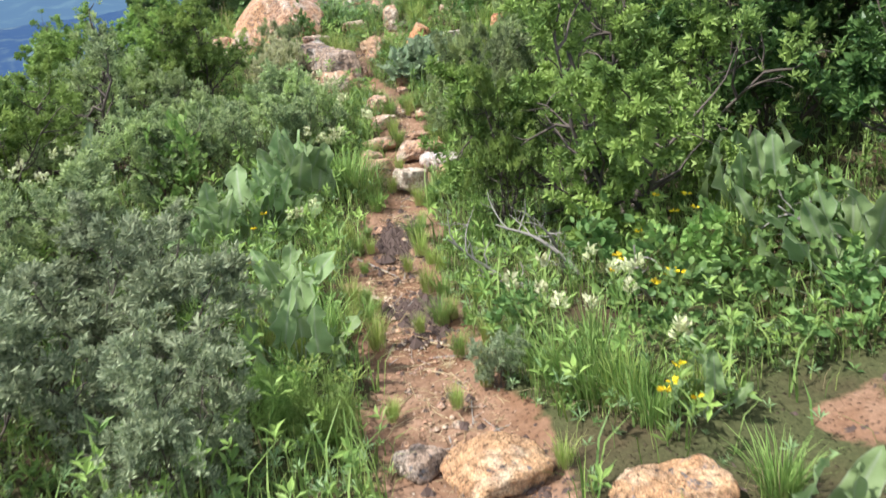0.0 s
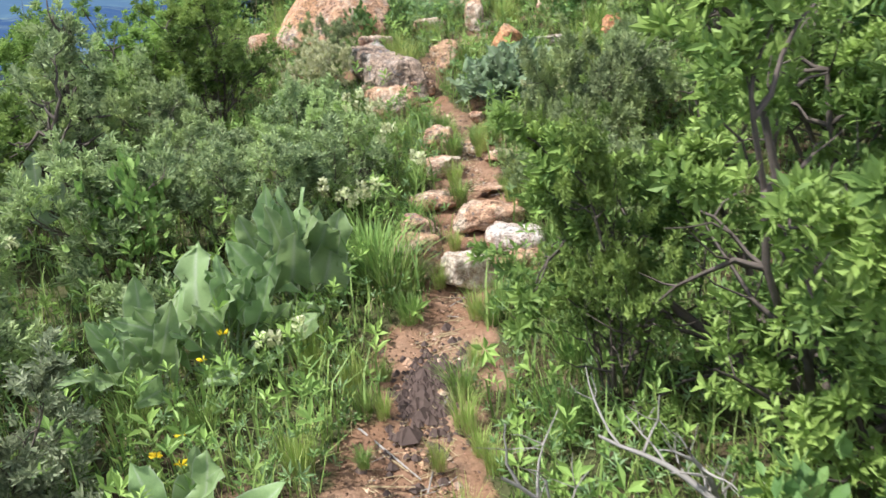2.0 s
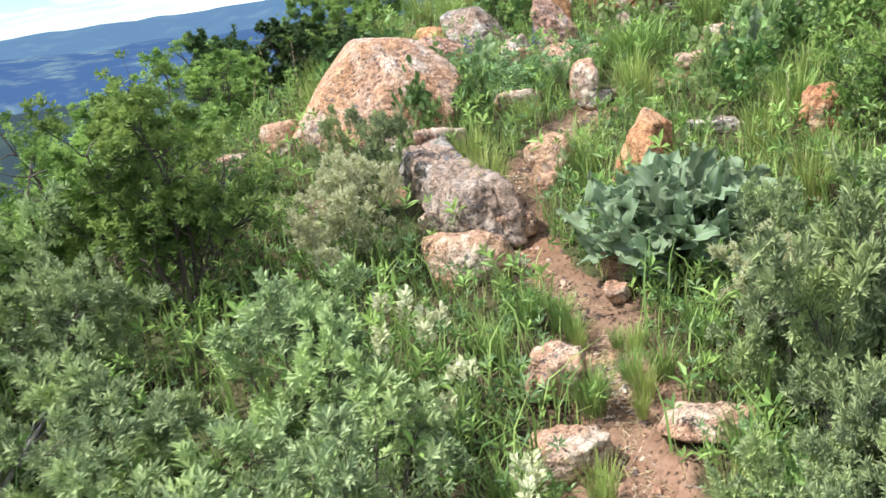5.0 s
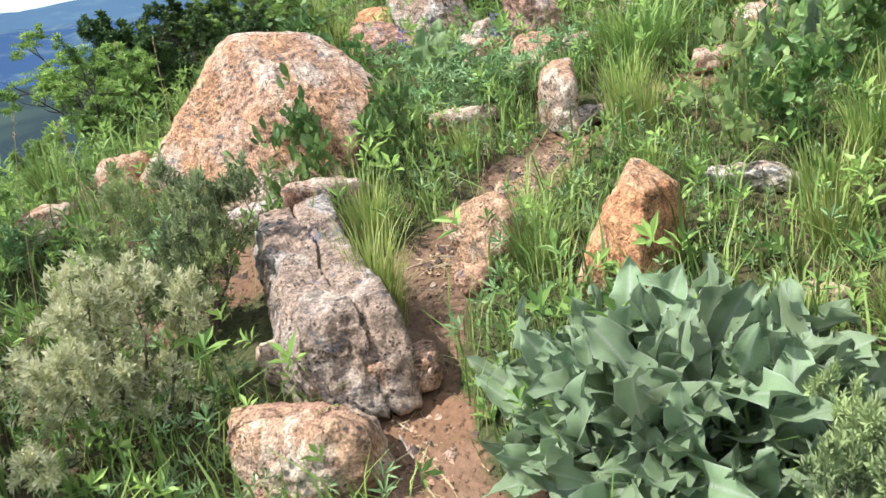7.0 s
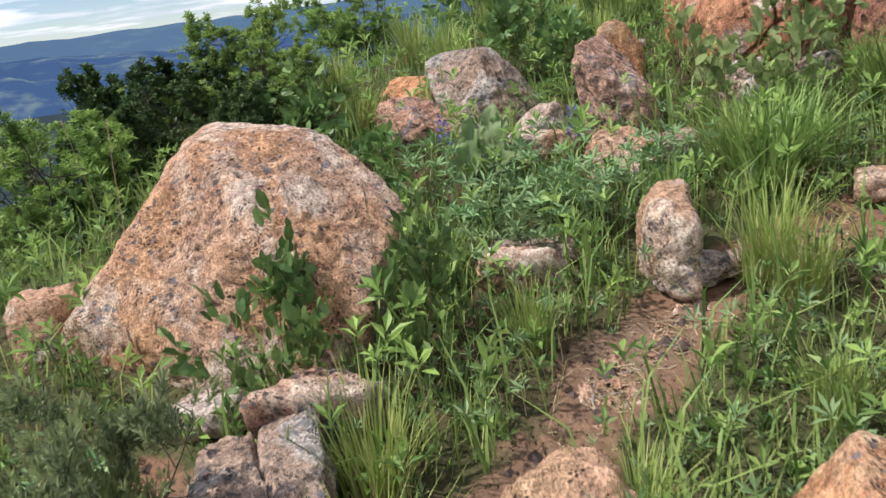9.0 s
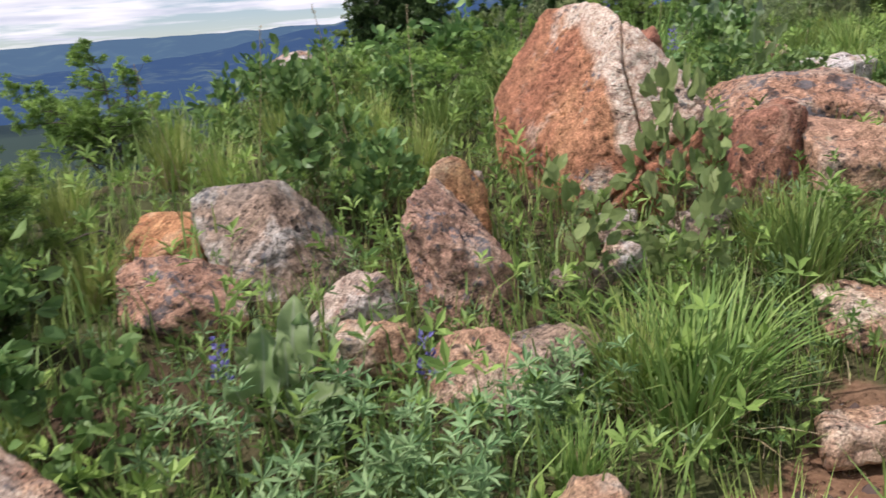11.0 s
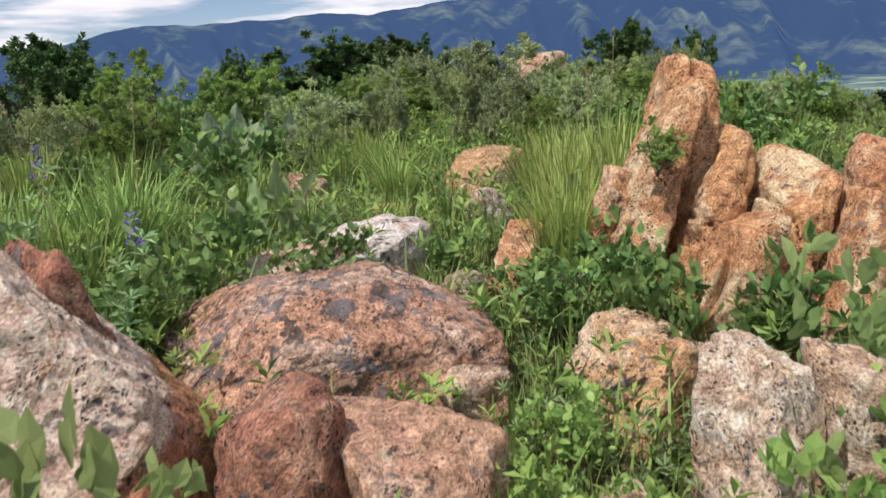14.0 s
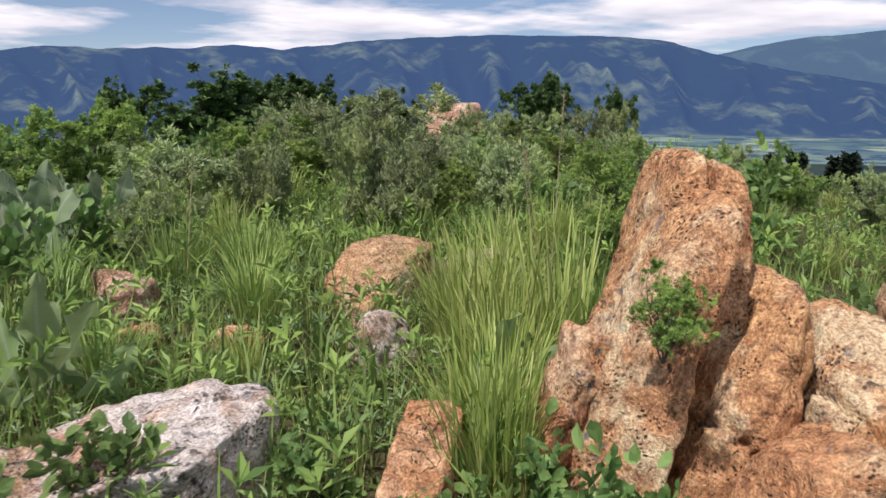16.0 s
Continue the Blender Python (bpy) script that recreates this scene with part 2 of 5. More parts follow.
M_lupine = leaf_material("lupine_leaf", (0.173, 0.303, 0.129), (0.360, 0.510, 0.244), None, 0.24, 0.55)
M_cream = leaf_material("cream_petal", (0.54, 0.58, 0.31), (0.71, 0.72, 0.47), None, 0.25, 0.6)
M_yellow = leaf_material("yellow_petal", (0.72, 0.52, 0.02), (0.85, 0.68, 0.03), None, 0.25, 0.5)
M_purple = leaf_material("purple_petal", (0.16, 0.13, 0.42), (0.32, 0.28, 0.60), None, 0.2, 0.5)
M_pine = leaf_material("conifer_needle", (0.014, 0.028, 0.016), (0.03, 0.05, 0.026), None, 0.05, 0.7)
M_bark = bark_material("shrub_bark", (0.05, 0.04, 0.032), (0.15, 0.12, 0.10))
M_dead = bark_material("dead_wood", (0.22, 0.20, 0.18), (0.42, 0.39, 0.36))
M_twig = bark_material("young_stem", (0.12, 0.07, 0.035), (0.24, 0.15, 0.08))


def soil_material():
    k = Nodes("hill_soil")
    c = k.coord()
    tr = k.n("ShaderNodeAttribute")
    tr.attribute_name = "trail"
    n1, n2, n3 = k.noise(c, 1.3, 5), k.noise(c, 9, 6, 0.65), k.noise(c, 70, 4, 0.7)
    bare = k.mix(k.ramp(n2, (0.35, 0.0), (0.65, 1.0)), (0.19, 0.11, 0.068), (0.33, 0.21, 0.142))
    dry = k.n("ShaderNodeSeparateXYZ", Vector=c).outputs["Y"]
    bare = k.mix(k.ramp(k.math('MULTIPLY', dry, 0.1), (0.62, 0.0), (0.80, 0.75)), bare, k.mix(n3, (0.09, 0.062, 0.042), (0.25, 0.18, 0.122)))
    bare = k.mix(k.ramp(n1, (0.42, 0.0), (0.6, 0.7)), bare, (0.20, 0.105, 0.06))
    humus = k.mix(n2, (0.042, 0.03, 0.02), (0.115, 0.078, 0.048))
    humus = k.mix(k.ramp(n1, (0.36, 0.0), (0.55, 0.8)), humus, k.mix(n3, (0.044, 0.060, 0.023), (0.105, 0.118, 0.05)))
    edge = k.math('ADD', tr.outputs["Fac"], k.math('MULTIPLY', k.math('SUBTRACT', n2, 0.5), 1.6))
    col = k.mix(k.ramp(edge, (0.35, 0.0), (0.6, 1.0)), humus, bare)
    vor = k.n("ShaderNodeTexVoronoi", Vector=c, Scale=42.0)
    crumbs = k.ramp(vor.outputs["Distance"], (0.15, 1.0), (0.32, 0.0))
    litter = k.math('MULTIPLY', crumbs, k.ramp(k.noise(c, 3.1, 4), (0.46, 0.0), (0.58, 1.0)))
    col = k.mix(k.math('MULTIPLY', litter, 0.75), col, (0.075, 0.05, 0.04))
    col = k.mix(0.5, col, k.ramp(n3, (0.3, 0.32), (0.7, 0.75)), 'OVERLAY')
    h = k.math('ADD', k.math('MULTIPLY', n3, 0.4), k.math('ADD', k.math('MULTIPLY', crumbs, 0.5), n2))
    # beyond 40 m: dark woods, with bluish distance haze mixed into the colour
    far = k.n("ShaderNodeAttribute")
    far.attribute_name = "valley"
    far_haze_col = k.mix(k.ramp(k.noise(c, 0.004, 4), (0.45, 0.0), (0.55, 1.0)), (0.015, 0.03, 0.035), (0.035, 0.058, 0.05))
    col = k.mix(far.outputs["Fac"], col, far_haze_col)
    p = k.n("ShaderNodeBsdfPrincipled", Base_Color=col, Roughness=0.95, Normal=k.bump(h, 0.8, 0.02))
    p.inputs["Specular IOR Level"].default_value = 0.1
    return k.out(p.outputs[0])


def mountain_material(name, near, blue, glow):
    """Wooded slopes far off; blue emission imitates the haze of kilometres of air."""
    k = Nodes(name)
    c = k.coord()
    fall = k.n("ShaderNodeAttribute")
    fall.attribute_name = "fall"
    w = fall.outputs["Vector"]
    n1, n2 = k.noise(w, 0.36, 6, 0.62), k.noise(w, 1.7, 6, 0.7)
    gully = k.n("ShaderNodeAttribute")
    gully.attribute_name = "gully"
    open_slope = k.math('ADD', n1, k.math('MULTIPLY', gully.outputs["Fac"], 0.13))
    col = k.mix(k.ramp(open_slope, (0.50, 0.0), (0.70, 1.0)), (0.012, 0.024, 0.024), near)
    col = k.mix(k.ramp(n2, (0.36, 0.75), (0.56, 0.0)), col, (0.010, 0.020, 0.021))
    val = k.n("ShaderNodeAttribute")
    val.attribute_name = "field"
    fields = k.n("ShaderNodeTexVoronoi", Vector=c, Scale=0.006)
    fcol = k.mix(k.ramp(fields.outputs["Color"], (0.3, 0.0), (0.7, 1.0)), (0.06, 0.10, 0.05), (0.22, 0.27, 0.12))
    fcol = k.mix(k.ramp(k.noise(c, 0.012, 5, 0.6), (0.50, 0.0), (0.56, 1.0)), fcol, (0.02, 0.04, 0.025))
    col = k.mix(val.outputs["Fac"], col, fcol)
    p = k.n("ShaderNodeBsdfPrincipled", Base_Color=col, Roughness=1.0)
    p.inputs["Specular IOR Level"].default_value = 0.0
    # painted haze: a blue glow laid over the slopes' own colour
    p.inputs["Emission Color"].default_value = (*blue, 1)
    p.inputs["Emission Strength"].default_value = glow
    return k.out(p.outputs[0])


M_soil = soil_material()
M_mount = mountain_material("wooded_mountain_haze_glow", (0.11, 0.145, 0.075), (0.15, 0.29, 0.74), 0.31)
M_mount_far = mountain_material("distant_mountain_haze_glow", (0.05, 0.08, 0.06), (0.24, 0.42, 0.72), 0.40)


# ---------------------------------------------------------------- geometry helpers
def mesh_from(name, verts, faces, mat, smooth=True):
    me = bpy.data.meshes.new(name)
    if isinstance(verts, np.ndarray):
        verts = verts.tolist()
    if isinstance(faces, np.ndarray):
        faces = faces.tolist()
    me.from_pydata(verts, [], faces)
    me.materials.append(mat)
    if smooth:
        me.shade_smooth()
    return me


def part(name, me, parent, label=""):
    ob = new(name, me)
    ob.parent = parent
    return tagged(ob, label) if label else ob


class Geo:
    """Collects many small pieces into one mesh."""

    def __init__(self):
        self.v, self.f, self.n = [], [], 0

    def add(self, verts, faces):
        self.v.append(np.asarray(verts, float).reshape(-1, 3))
        self.f += [tuple(int(i) + self.n for i in f) for f in faces]
        self.n += len(self.v[-1])

    def many(self, tv, tf, pos, X, Y, Z, s):
        """Copies of the template tv, tf at pos with axes X, Y, Z and scale s (arrays)."""
        tv = np.asarray(tv, float)
        s = np.asarray(s, float).reshape(-1, 1, 1)
        out = pos[:, None, :] + s * (tv[None, :, 0:1] * X[:, None, :] + tv[None, :, 1:2] * Y[:, None, :] + tv[None, :, 2:3] * Z[:, None, :])
        m, kk = len(pos), len(tv)
        self.v.append(out.reshape(-1, 3))
        for f in tf:
            idx = (np.arange(m)[:, None] * kk + np.asarray(f)[None, :] + self.n)
            self.f += idx.tolist()
        self.n += m * kk

    def tube(self, pts, radii, sides=4):
        pts = np.asarray(pts, float)
        n = len(pts)
        d = np.gradient(pts, axis=0)
        d /= np.linalg.norm(d, axis=1)[:, None] + 1e-9
        ref = np.where(np.abs(d[:, 2:3]) > 0.9, np.array([[1.0, 0, 0]]), np.array([[0, 0, 1.0]]))
        a = np.cross(d, ref)
        a /= np.linalg.norm(a, axis=1)[:, None] + 1e-9
        b = np.cross(d, a)
        ang = np.arange(sides) * 2 * math.pi / sides
        rr = np.asarray(radii, float)[:, None, None]
        ring = pts[:, None, :] + rr * (np.cos(ang)[None, :, None] * a[:, None, :] + np.sin(ang)[None, :, None] * b[:, None, :])
        f = []
        for i in range(n - 1):
            for j in range(sides):
                j2 = (j + 1) % sides
                f.append((i * sides + j, i * sides + j2, (i + 1) * sides + j2, (i + 1) * sides + j))
        self.add(ring.reshape(-1, 3), f)

    def mesh(self, name, mat, smooth=True):
        return mesh_from(name, np.concatenate(self.v) if self.v else np.zeros((0, 3)), self.f, mat, smooth)


def unit(a):
    return a / (np.linalg.norm(a, axis=-1, keepdims=True) + 1e-9)


def frames_for(rng, d):
    """Random side and normal axes for the directions d."""
    r = rng.normal(size=d.shape)
    x = unit(np.cross(d, r))
    return x, d, np.cross(x, d)


# ---------------------------------------------------------------- ground
GY = [-6, 0, 2, 3.9, 4.8, 5.5, 6.2, 7.1, 8.2, 9, 10, 11, 12, 13, 14, 16, 20, 26, 40]
GZ = [-.1, 0, 0, .0, .1, .2, .38, .48, .7, .88, 1.0, 1.25, 1.48, 1.56, 1.59, 1.64, 1.66, 1.1, -3]
TRAIL = [(0.1, -5), (0.1, 0), (0.0, 1.6), (-0.16, 2.6), (-0.37, 3.57), (-0.37, 4.4), (-0.25, 5.2), (-0.3, 6.0), (-0.38, 6.6), (-0.5, 7.15),
         (-0.82, 7.7), (-0.86, 8.2), (-0.66, 8.8), (-0.4, 9.3), (0.0, 9.7), (0.25, 10.0)]
HALF = [0.32, 0.32, 0.27, 0.20, 0.19, 0.16, 0.12, 0.11, 0.10, 0.12, 0.09, 0.07, 0.06, 0.05, 0.06, 0.04]


def trail_distance(x, y):
    """How far a point lies outside the trail's edge (minus: on the trail)."""
    best = np.full(np.shape(x), 99.0)
    for (p, q, hp, hq) in zip(TRAIL, TRAIL[1:], HALF, HALF[1:]):
        dx, dy = q[0] - p[0], q[1] - p[1]
        u = np.clip(((x - p[0]) * dx + (y - p[1]) * dy) / (dx * dx + dy * dy), 0, 1)
        best = np.minimum(best, np.hypot(x - p[0] - u * dx, y - p[1] - u * dy) - (hp + u * (hq - hp)))
    for (px, py, pr) in ((1.4, 1.8, 0.12), (0.75, 1.45, 0.10), (-1.75, 8.25, 0.2), (-1.05, 3.55, 0.12)):
        best = np.minimum(best, np.maximum(np.hypot(x - px, y - py) - pr, 0.05))
    return best + 0.045 * np.sin(5.3 * y + 1.7 * np.sin(3.1 * y + 2 * x)) + 0.035 * np.sin(11 * x + 7.3 * y) * np.sin(9.1 * y)


def smooth01(v):
    v = np.clip(v, 0, 1)
    return v * v * (3 - 2 * v)


VALLEY = -75.0


def ground(x, y):
    x, y = np.asarray(x, float), np.asarray(y, float)
    g = (np.interp(y - 0.35, GY, GZ) + np.interp(y, GY, GZ) + np.interp(y + 0.35, GY, GZ)) / 3
    x0 = -2.6 + 1.1 * np.clip((y - 10) / 4, 0, 1)
    d = np.maximum(x0 - x, 0)
    g = g - 0.45 * d * np.clip(d / 1.2, 0, 1)
    g = g + 0.12 * np.minimum(np.maximum(x - 1.2, 0), 4) * np.clip((10.5 - y) / 3, 0, 1)
    g = g - 0.3 * np.clip(0.68 * (x - 0.7) - 0.73 * (y - 10.7) - 0.8, 0, 12) * np.clip((y - 10.5) / 2, 0, 1)
    g = g + 0.025 * np.sin(3.1 * x + 1.3 * y) * np.sin(2.3 * y - 1.1 * x) + 0.012 * np.sin(7.7 * x - 5.1 * y)
    r = np.hypot(x, y - 7)
    s = smooth01((r - 18) / 330)
    roll = 9 * np.sin(x * 0.011 + 1) * np.sin(y * 0.009) * smooth01((r - 150) / 300) * smooth01((1100 - r) / 500)
    return np.maximum(g, -80) * (1 - s) + (VALLEY + roll) * s


def gz(x, y):
    return float(ground(x, y))


def build_ground():
    r = np.concatenate([[0.0], np.arange(0.07, 12, 0.07), 12 * 1.036 ** np.arange(0, 150)])
    r = r[r < 1300]
    m = 560
    ang = np.arange(m) * 2 * math.pi / m
    R, A = np.meshgrid(r[1:], ang, indexing='ij')
    x, y = R * np.sin(A), 7 + R * np.cos(A)
    z = ground(x, y)
    td = trail_distance(x, y)
    rng = np.random.default_rng(5)
    z = z + np.where(R < 14, rng.normal(size=z.shape) * 0.006, 0) - 0.035 * smooth01(0.5 - td * 3)
    V = np.concatenate([[[0, 7, gz(0, 7)]], np.stack([x, y, z], -1).reshape(-1, 3)])
    nr = len(r) - 1
    i, j = np.meshgrid(np.arange(nr - 1), np.arange(m), indexing='ij')
    a, b = 1 + i * m + j, 1 + i * m + (j + 1) % m
    F = np.stack([a, b, b + m, a + m], -1).reshape(-1, 4)[:, ::-1].tolist()
    F += [(0, 1 + (q + 1) % m, 1 + q) for q in range(m)]
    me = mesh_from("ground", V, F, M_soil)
    # valley grows with distance and brings in the wooded, haze-tinted colour
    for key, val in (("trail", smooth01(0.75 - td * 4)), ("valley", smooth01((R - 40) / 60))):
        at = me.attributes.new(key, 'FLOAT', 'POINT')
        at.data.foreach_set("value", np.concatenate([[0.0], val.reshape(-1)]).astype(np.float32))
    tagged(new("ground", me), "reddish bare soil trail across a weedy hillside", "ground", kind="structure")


build_ground()

# ---------------------------------------------------------------- mountains
AZ = [-180, -120, -75, -60, -45, -39, -34, -30, -27, -22, -16, -10, -5, 1, 5, 8.6, 14.6, 17, 20.3, 23.8, 29, 37, 46, 49.5, 52, 56.8, 62, 75, 110, 180]
EL = [3, 3.5, 2.0, .8, .1, -.1, -.5, -.3, -.6, -.6, -.1, .8, 1.6, 2.3, 2.8, 3.6, 3.66, 3.66, 4.0, 3.73, 4.4, 4.77, 4.6, 4.25, 3.35, 2.3, 1.4, 1.2, 2, 3]
AZ2 = [-180, 44, 50, 56.7, 62, 75, 120, 180]
EL2 = [0, 1.5, 3.0, 4.2, 4.55, 5.0, 3, 0]


def mountain(name, az, el, d0, d1, mat, seed, label, rows=64, cols=1100):
    a = np.linspace(-180, 180, cols)
    e = np.interp(a, az, el)
    nz = np.array([noise.fractal(Vector((v * 0.35, seed, 0)), 0.9, 2.2, 5) for v in a])
    top = 2.2 + d1 * np.tan(np.radians(e + 0.16 * nz))
    V = []
    F_at, W_at, G_at = [], [], []
    for i in range(rows + 6):
        u = min(i / rows, 1.0)
        back = max(0, i - rows) / 6
        for j in range(cols):
            t = math.radians(a[j])
            sp = noise.fractal(Vector((a[j] * 0.3 + u * 0.5, u * 0.5, seed)), 0.8, 2.1, 4)
            d = d0 + (d1 - d0) * u + back * 500 + 110 * sp * math.sin(math.pi * u)
            q = max(0.0, (u - 0.58) / 0.42)
            spur = noise.ridged_multi_fractal(Vector((a[j] * 0.26 + q * 0.35, q * 0.45, seed + 3)), 0.85, 2.1, 5, 0.9, 1.6) * 0.7 - 0.75
            rise = 0.04 * u + 0.96 * q ** 0.95 + 0.34 * math.sin(math.pi * q) * spur
            W_at += [a[j] + 4 * q, q * 13 + u * 9, seed]
            G_at.append(spur)
            z = VALLEY - 3 + (top[j] - VALLEY + 3) * min(rise, 0.985 + 0.015 * u) - back * 200
            if i == rows:
                z = top[j]
            V.append((d * math.sin(t), 7 + d * math.cos(t), z))
            F_at.append(float(smooth01((0.60 - u) * 14) * smooth01((a[j] - 40) / 6) * smooth01((100 - a[j]) / 10)))
    n = rows + 6
    i, j = np.meshgrid(np.arange(n - 1), np.arange(cols - 1), indexing='ij')
    k = i * cols + j
    F = np.stack([k, k + 1, k + cols + 1, k + cols], -1).reshape(-1, 4)[:, ::-1]
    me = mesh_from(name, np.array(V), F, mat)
    at = me.attributes.new("field", 'FLOAT', 'POINT')
    at.data.foreach_set("value", np.array(F_at, np.float32))
    me.attributes.new("fall", 'FLOAT_VECTOR', 'POINT').data.foreach_set("vector", np.array(W_at, np.float32))
    me.attributes.new("gully", 'FLOAT', 'POINT').data.foreach_set("value", np.array(G_at, np.float32))
    tagged(new(name, me), label, "mountain range", kind="structure")


mountain("backdrop_near_range", AZ, EL, 1150, 3300, M_mount, 4.0, "blue-green wooded mountain range beyond the valley, with painted haze")
mountain("backdrop_far_range", AZ2, EL2, 3300, 4000, M_mount_far, 9.0, "paler blue mountain range farther off, with painted haze", rows=16, cols=500)

# ---------------------------------------------------------------- rocks
OCCUPIED = []   # x, y, radius of what stands


def rock(x, y, w, d, h, rz=0, mat=None, seed=0, box=0.7, cuts=(), tilt=(0, 0), sub=None, rough=1.0, lift=0.0, facets=9,
         label="tan granite rock with dark lichen, half sunk in the soil", name="rock", cracks=0, group="", splits=()):
    """A weathered stone: planes (normal, offset in half sizes) meeting at worn edges, pitted and split."""
    mat = mat or M_rock
    big = max(w, d, h)
    sub = sub or (6 if big > 0.42 else 5 if big > 0.2 else 4 if big > 0.1 else 3)
    bm = bmesh.new()
    bmesh.ops.create_icosphere(bm, subdivisions=sub, radius=1.0)
    rng = random.Random(seed * 7 + 3)
    sink = 0.35 * h
    hz = (h + sink) / 2
    planes = []
    for ax in range(3):
        for sg in (-1, 1):
            nrm = Vector([sg if q == ax else rng.gauss(0, 0.10) for q in range(3)]).normalized()
            planes.append((nrm, 1.0))
    planes += [(Vector(c[:3]).normalized(), c[3]) for c in cuts]
    lo, hi = (0.86, 1.08) if box >= 0.7 else (0.92, 1.2)
    for _ in range(facets):
        nrm = Vector((rng.gauss(0, 1), rng.gauss(0, 1), rng.gauss(0, 0.8))).normalized()
        planes.append((nrm, rng.uniform(lo, hi)))
    sharp = 8 if box >= 0.7 else 13 if box >= 0.5 else 22
    N = np.array([tuple(nrm) for nrm, o in planes])
    O = np.array([o for nrm, o in planes])
    U = np.array([tuple(v.co) for v in bm.verts])
    R = ((np.maximum(U @ N.T, 0) / O) ** sharp).sum(1) ** (-1 / sharp)
    C = U * R[:, None]
    so = Vector((seed * 3.17, seed * 1.31, seed * 0.77))
    cr = [(Vector((rng.gauss(0, 1), rng.gauss(0, 0.5), rng.gauss(0, 0.25))).normalized(), rng.uniform(-0.4, 0.4) * big * 0.6, 0.020) for _ in range(cracks)]
    for c in splits:
        nrm = Vector((c[0] * 2 / w, c[1] * 2 / d, c[2] / hz))
        cr.append((nrm.normalized(), c[3] / nrm.length, c[4] if len(c) > 4 else 0.016))
    for v, c in zip(bm.verts, C):
        c = Vector(c)
        p = Vector((c.x * w / 2, c.y * d / 2, c.z * hz)) * 0.98
        q = p / max(big, 0.15) * 2.2 + so
        dsp = noise.fractal(q, 0.9, 2.2, 4) * 0.032 * big * rough
        dsp += noise.fractal(p * 19 + so, 0.7, 2.3, 5) * 0.012 * rough
        dsp -= noise.voronoi(p * 8.5 + so)[0][0] * 0.013 * rough
        r2 = noise.ridged_multi_fractal(q * 1.3 + so, 0.9, 2.1, 3, 0.9, 1.8)
        dsp -= max(0.0, r2 - 1.35) * 0.05 * big * rough
        pit = noise.noise(p * 34 + so)
        dsp -= max(0.0, pit - 0.36) * 0.03 * rough
        for nrm, o, wd in cr:
            t = abs(p.dot(nrm) - o + 0.045 * big * noise.noise(q * 1.5) + 0.006 * noise.noise(p * 30))
            dsp -= (0.03 + 1.6 * wd) * max(0.0, 1 - t / wd)
        v.co = p + c.normalized() * dsp
    me = bpy.data.meshes.new(name)
    bm.to_mesh(me)
    bm.free()
    me.materials.append(mat)
    me.shade_smooth()
    ob = new(name, me)
    ob.matrix_world = pose(x, y, gz(x, y) + hz - sink + lift, tilt[0], tilt[1], rz)
    OCCUPIED.append((x, y, 0.42 * max(w, d)))
    return tagged(ob, label, "rock", group)


# stones along the trail
TR = "stones lining the trail"
rock(0.06, 1.78, .36, .30, .10, 20, M_rock_t, 1, label="flat reddish stone in the soil of the trail", group=TR)
rock(0.56, 1.52, .40, .26, .07, -5, M_rock_t, 2, label="flat reddish stone beside the trail", group=TR)
rock(-0.2, 1.86, .18, .15, .07, 40, M_rock_g, 3, label="small greyish stone on the trail", group=TR)
rock(-0.27, 5.02, .25, .17, .13, 35, M_rock_p, 4, box=.55, tilt=(0, 10), label="elongated whitish stone at the trail's bend", group=TR)
rock(-0.52, 5.15, .25, .22, .17, 10, M_rock, 5, label="rounded brown stone beside the trail", group=TR)
rock(-0.06, 5.32, .32, .22, .11, -20, M_rock_w, 6, label="pale speckled stone beside the trail", group=TR)
rock(-0.02, 5.12, .24, .2, .12, 15, M_rock, 7, label="rounded tan stone beside the trail", group=TR)
rock(-0.20, 5.55, .36, .24, .10, 12, M_rock, 8, label="rounded pinkish stone beside the trail", group=TR)
rock(-0.05, 5.66, .09, .09, .06, 0, M_rock_o, 9, label="small orange stone beside the trail", group=TR)
rock(-0.55, 5.44, .22, .18, .15, 0, M_rock_l, 10, label="dark lichened stone beside the trail", group=TR)
rock(-0.52, 5.82, .34, .2, .10, 14, M_rock, 11, cuts=((0, 0, 1, .6),), label="flat pale stone beside the trail", group=TR)
rock(-0.22, 5.9, .2, .12, .03, 5, M_rock, 12, label="thin flat stone on the trail", group=TR)
rock(-0.56, 6.52, .23, .2, .15, 0, M_rock, 13, label="rounded tan stone beside the trail", group=TR)
rock(-0.50, 6.17, .25, .2, .10, 15, M_rock, 14, label="flat pinkish stone beside the trail", group=TR)
rock(-0.12, 6.28, .28, .2, .06, -5, M_rock, 15, label="flat pale stone beside the trail", group=TR)
rock(-0.36, 7.15, .12, .11, .075, 0, M_rock, 16, label="small round stone on the trail", group=TR)
rock(-0.33, 7.33, .2, .16, .14, 0, M_rock, 17, label="brown stone under the balsamroot", group=TR)
rock(-0.97, 7.40, .40, .32, .20, 8, M_rock, 18, label="domed pinkish stone beside the trail", group=TR)
rock(-0.82, 7.72, .22, .2, .12, 30, M_rock, 19, label="rounded pinkish stone on the trail", group=TR)
rock(-1.15, 7.78, .3, .2, .1, 20, M_rock, 61, label="pinkish stone beside the trail", group=TR)
rock(-1.16, 8.0, .34, .98, .26, 30, M_rock_g, 20, box=.4, facets=3, cuts=((0, 0, 1, .8), (-.9, 0, .3, .85)), tilt=(6, 0), splits=((1, .25, 0, .35, .010), (-.25, 1, 0, .25, .009)),
     label="long pale granite slab with cracks, leaning on the slope", name="rock_slab", rough=1.2)
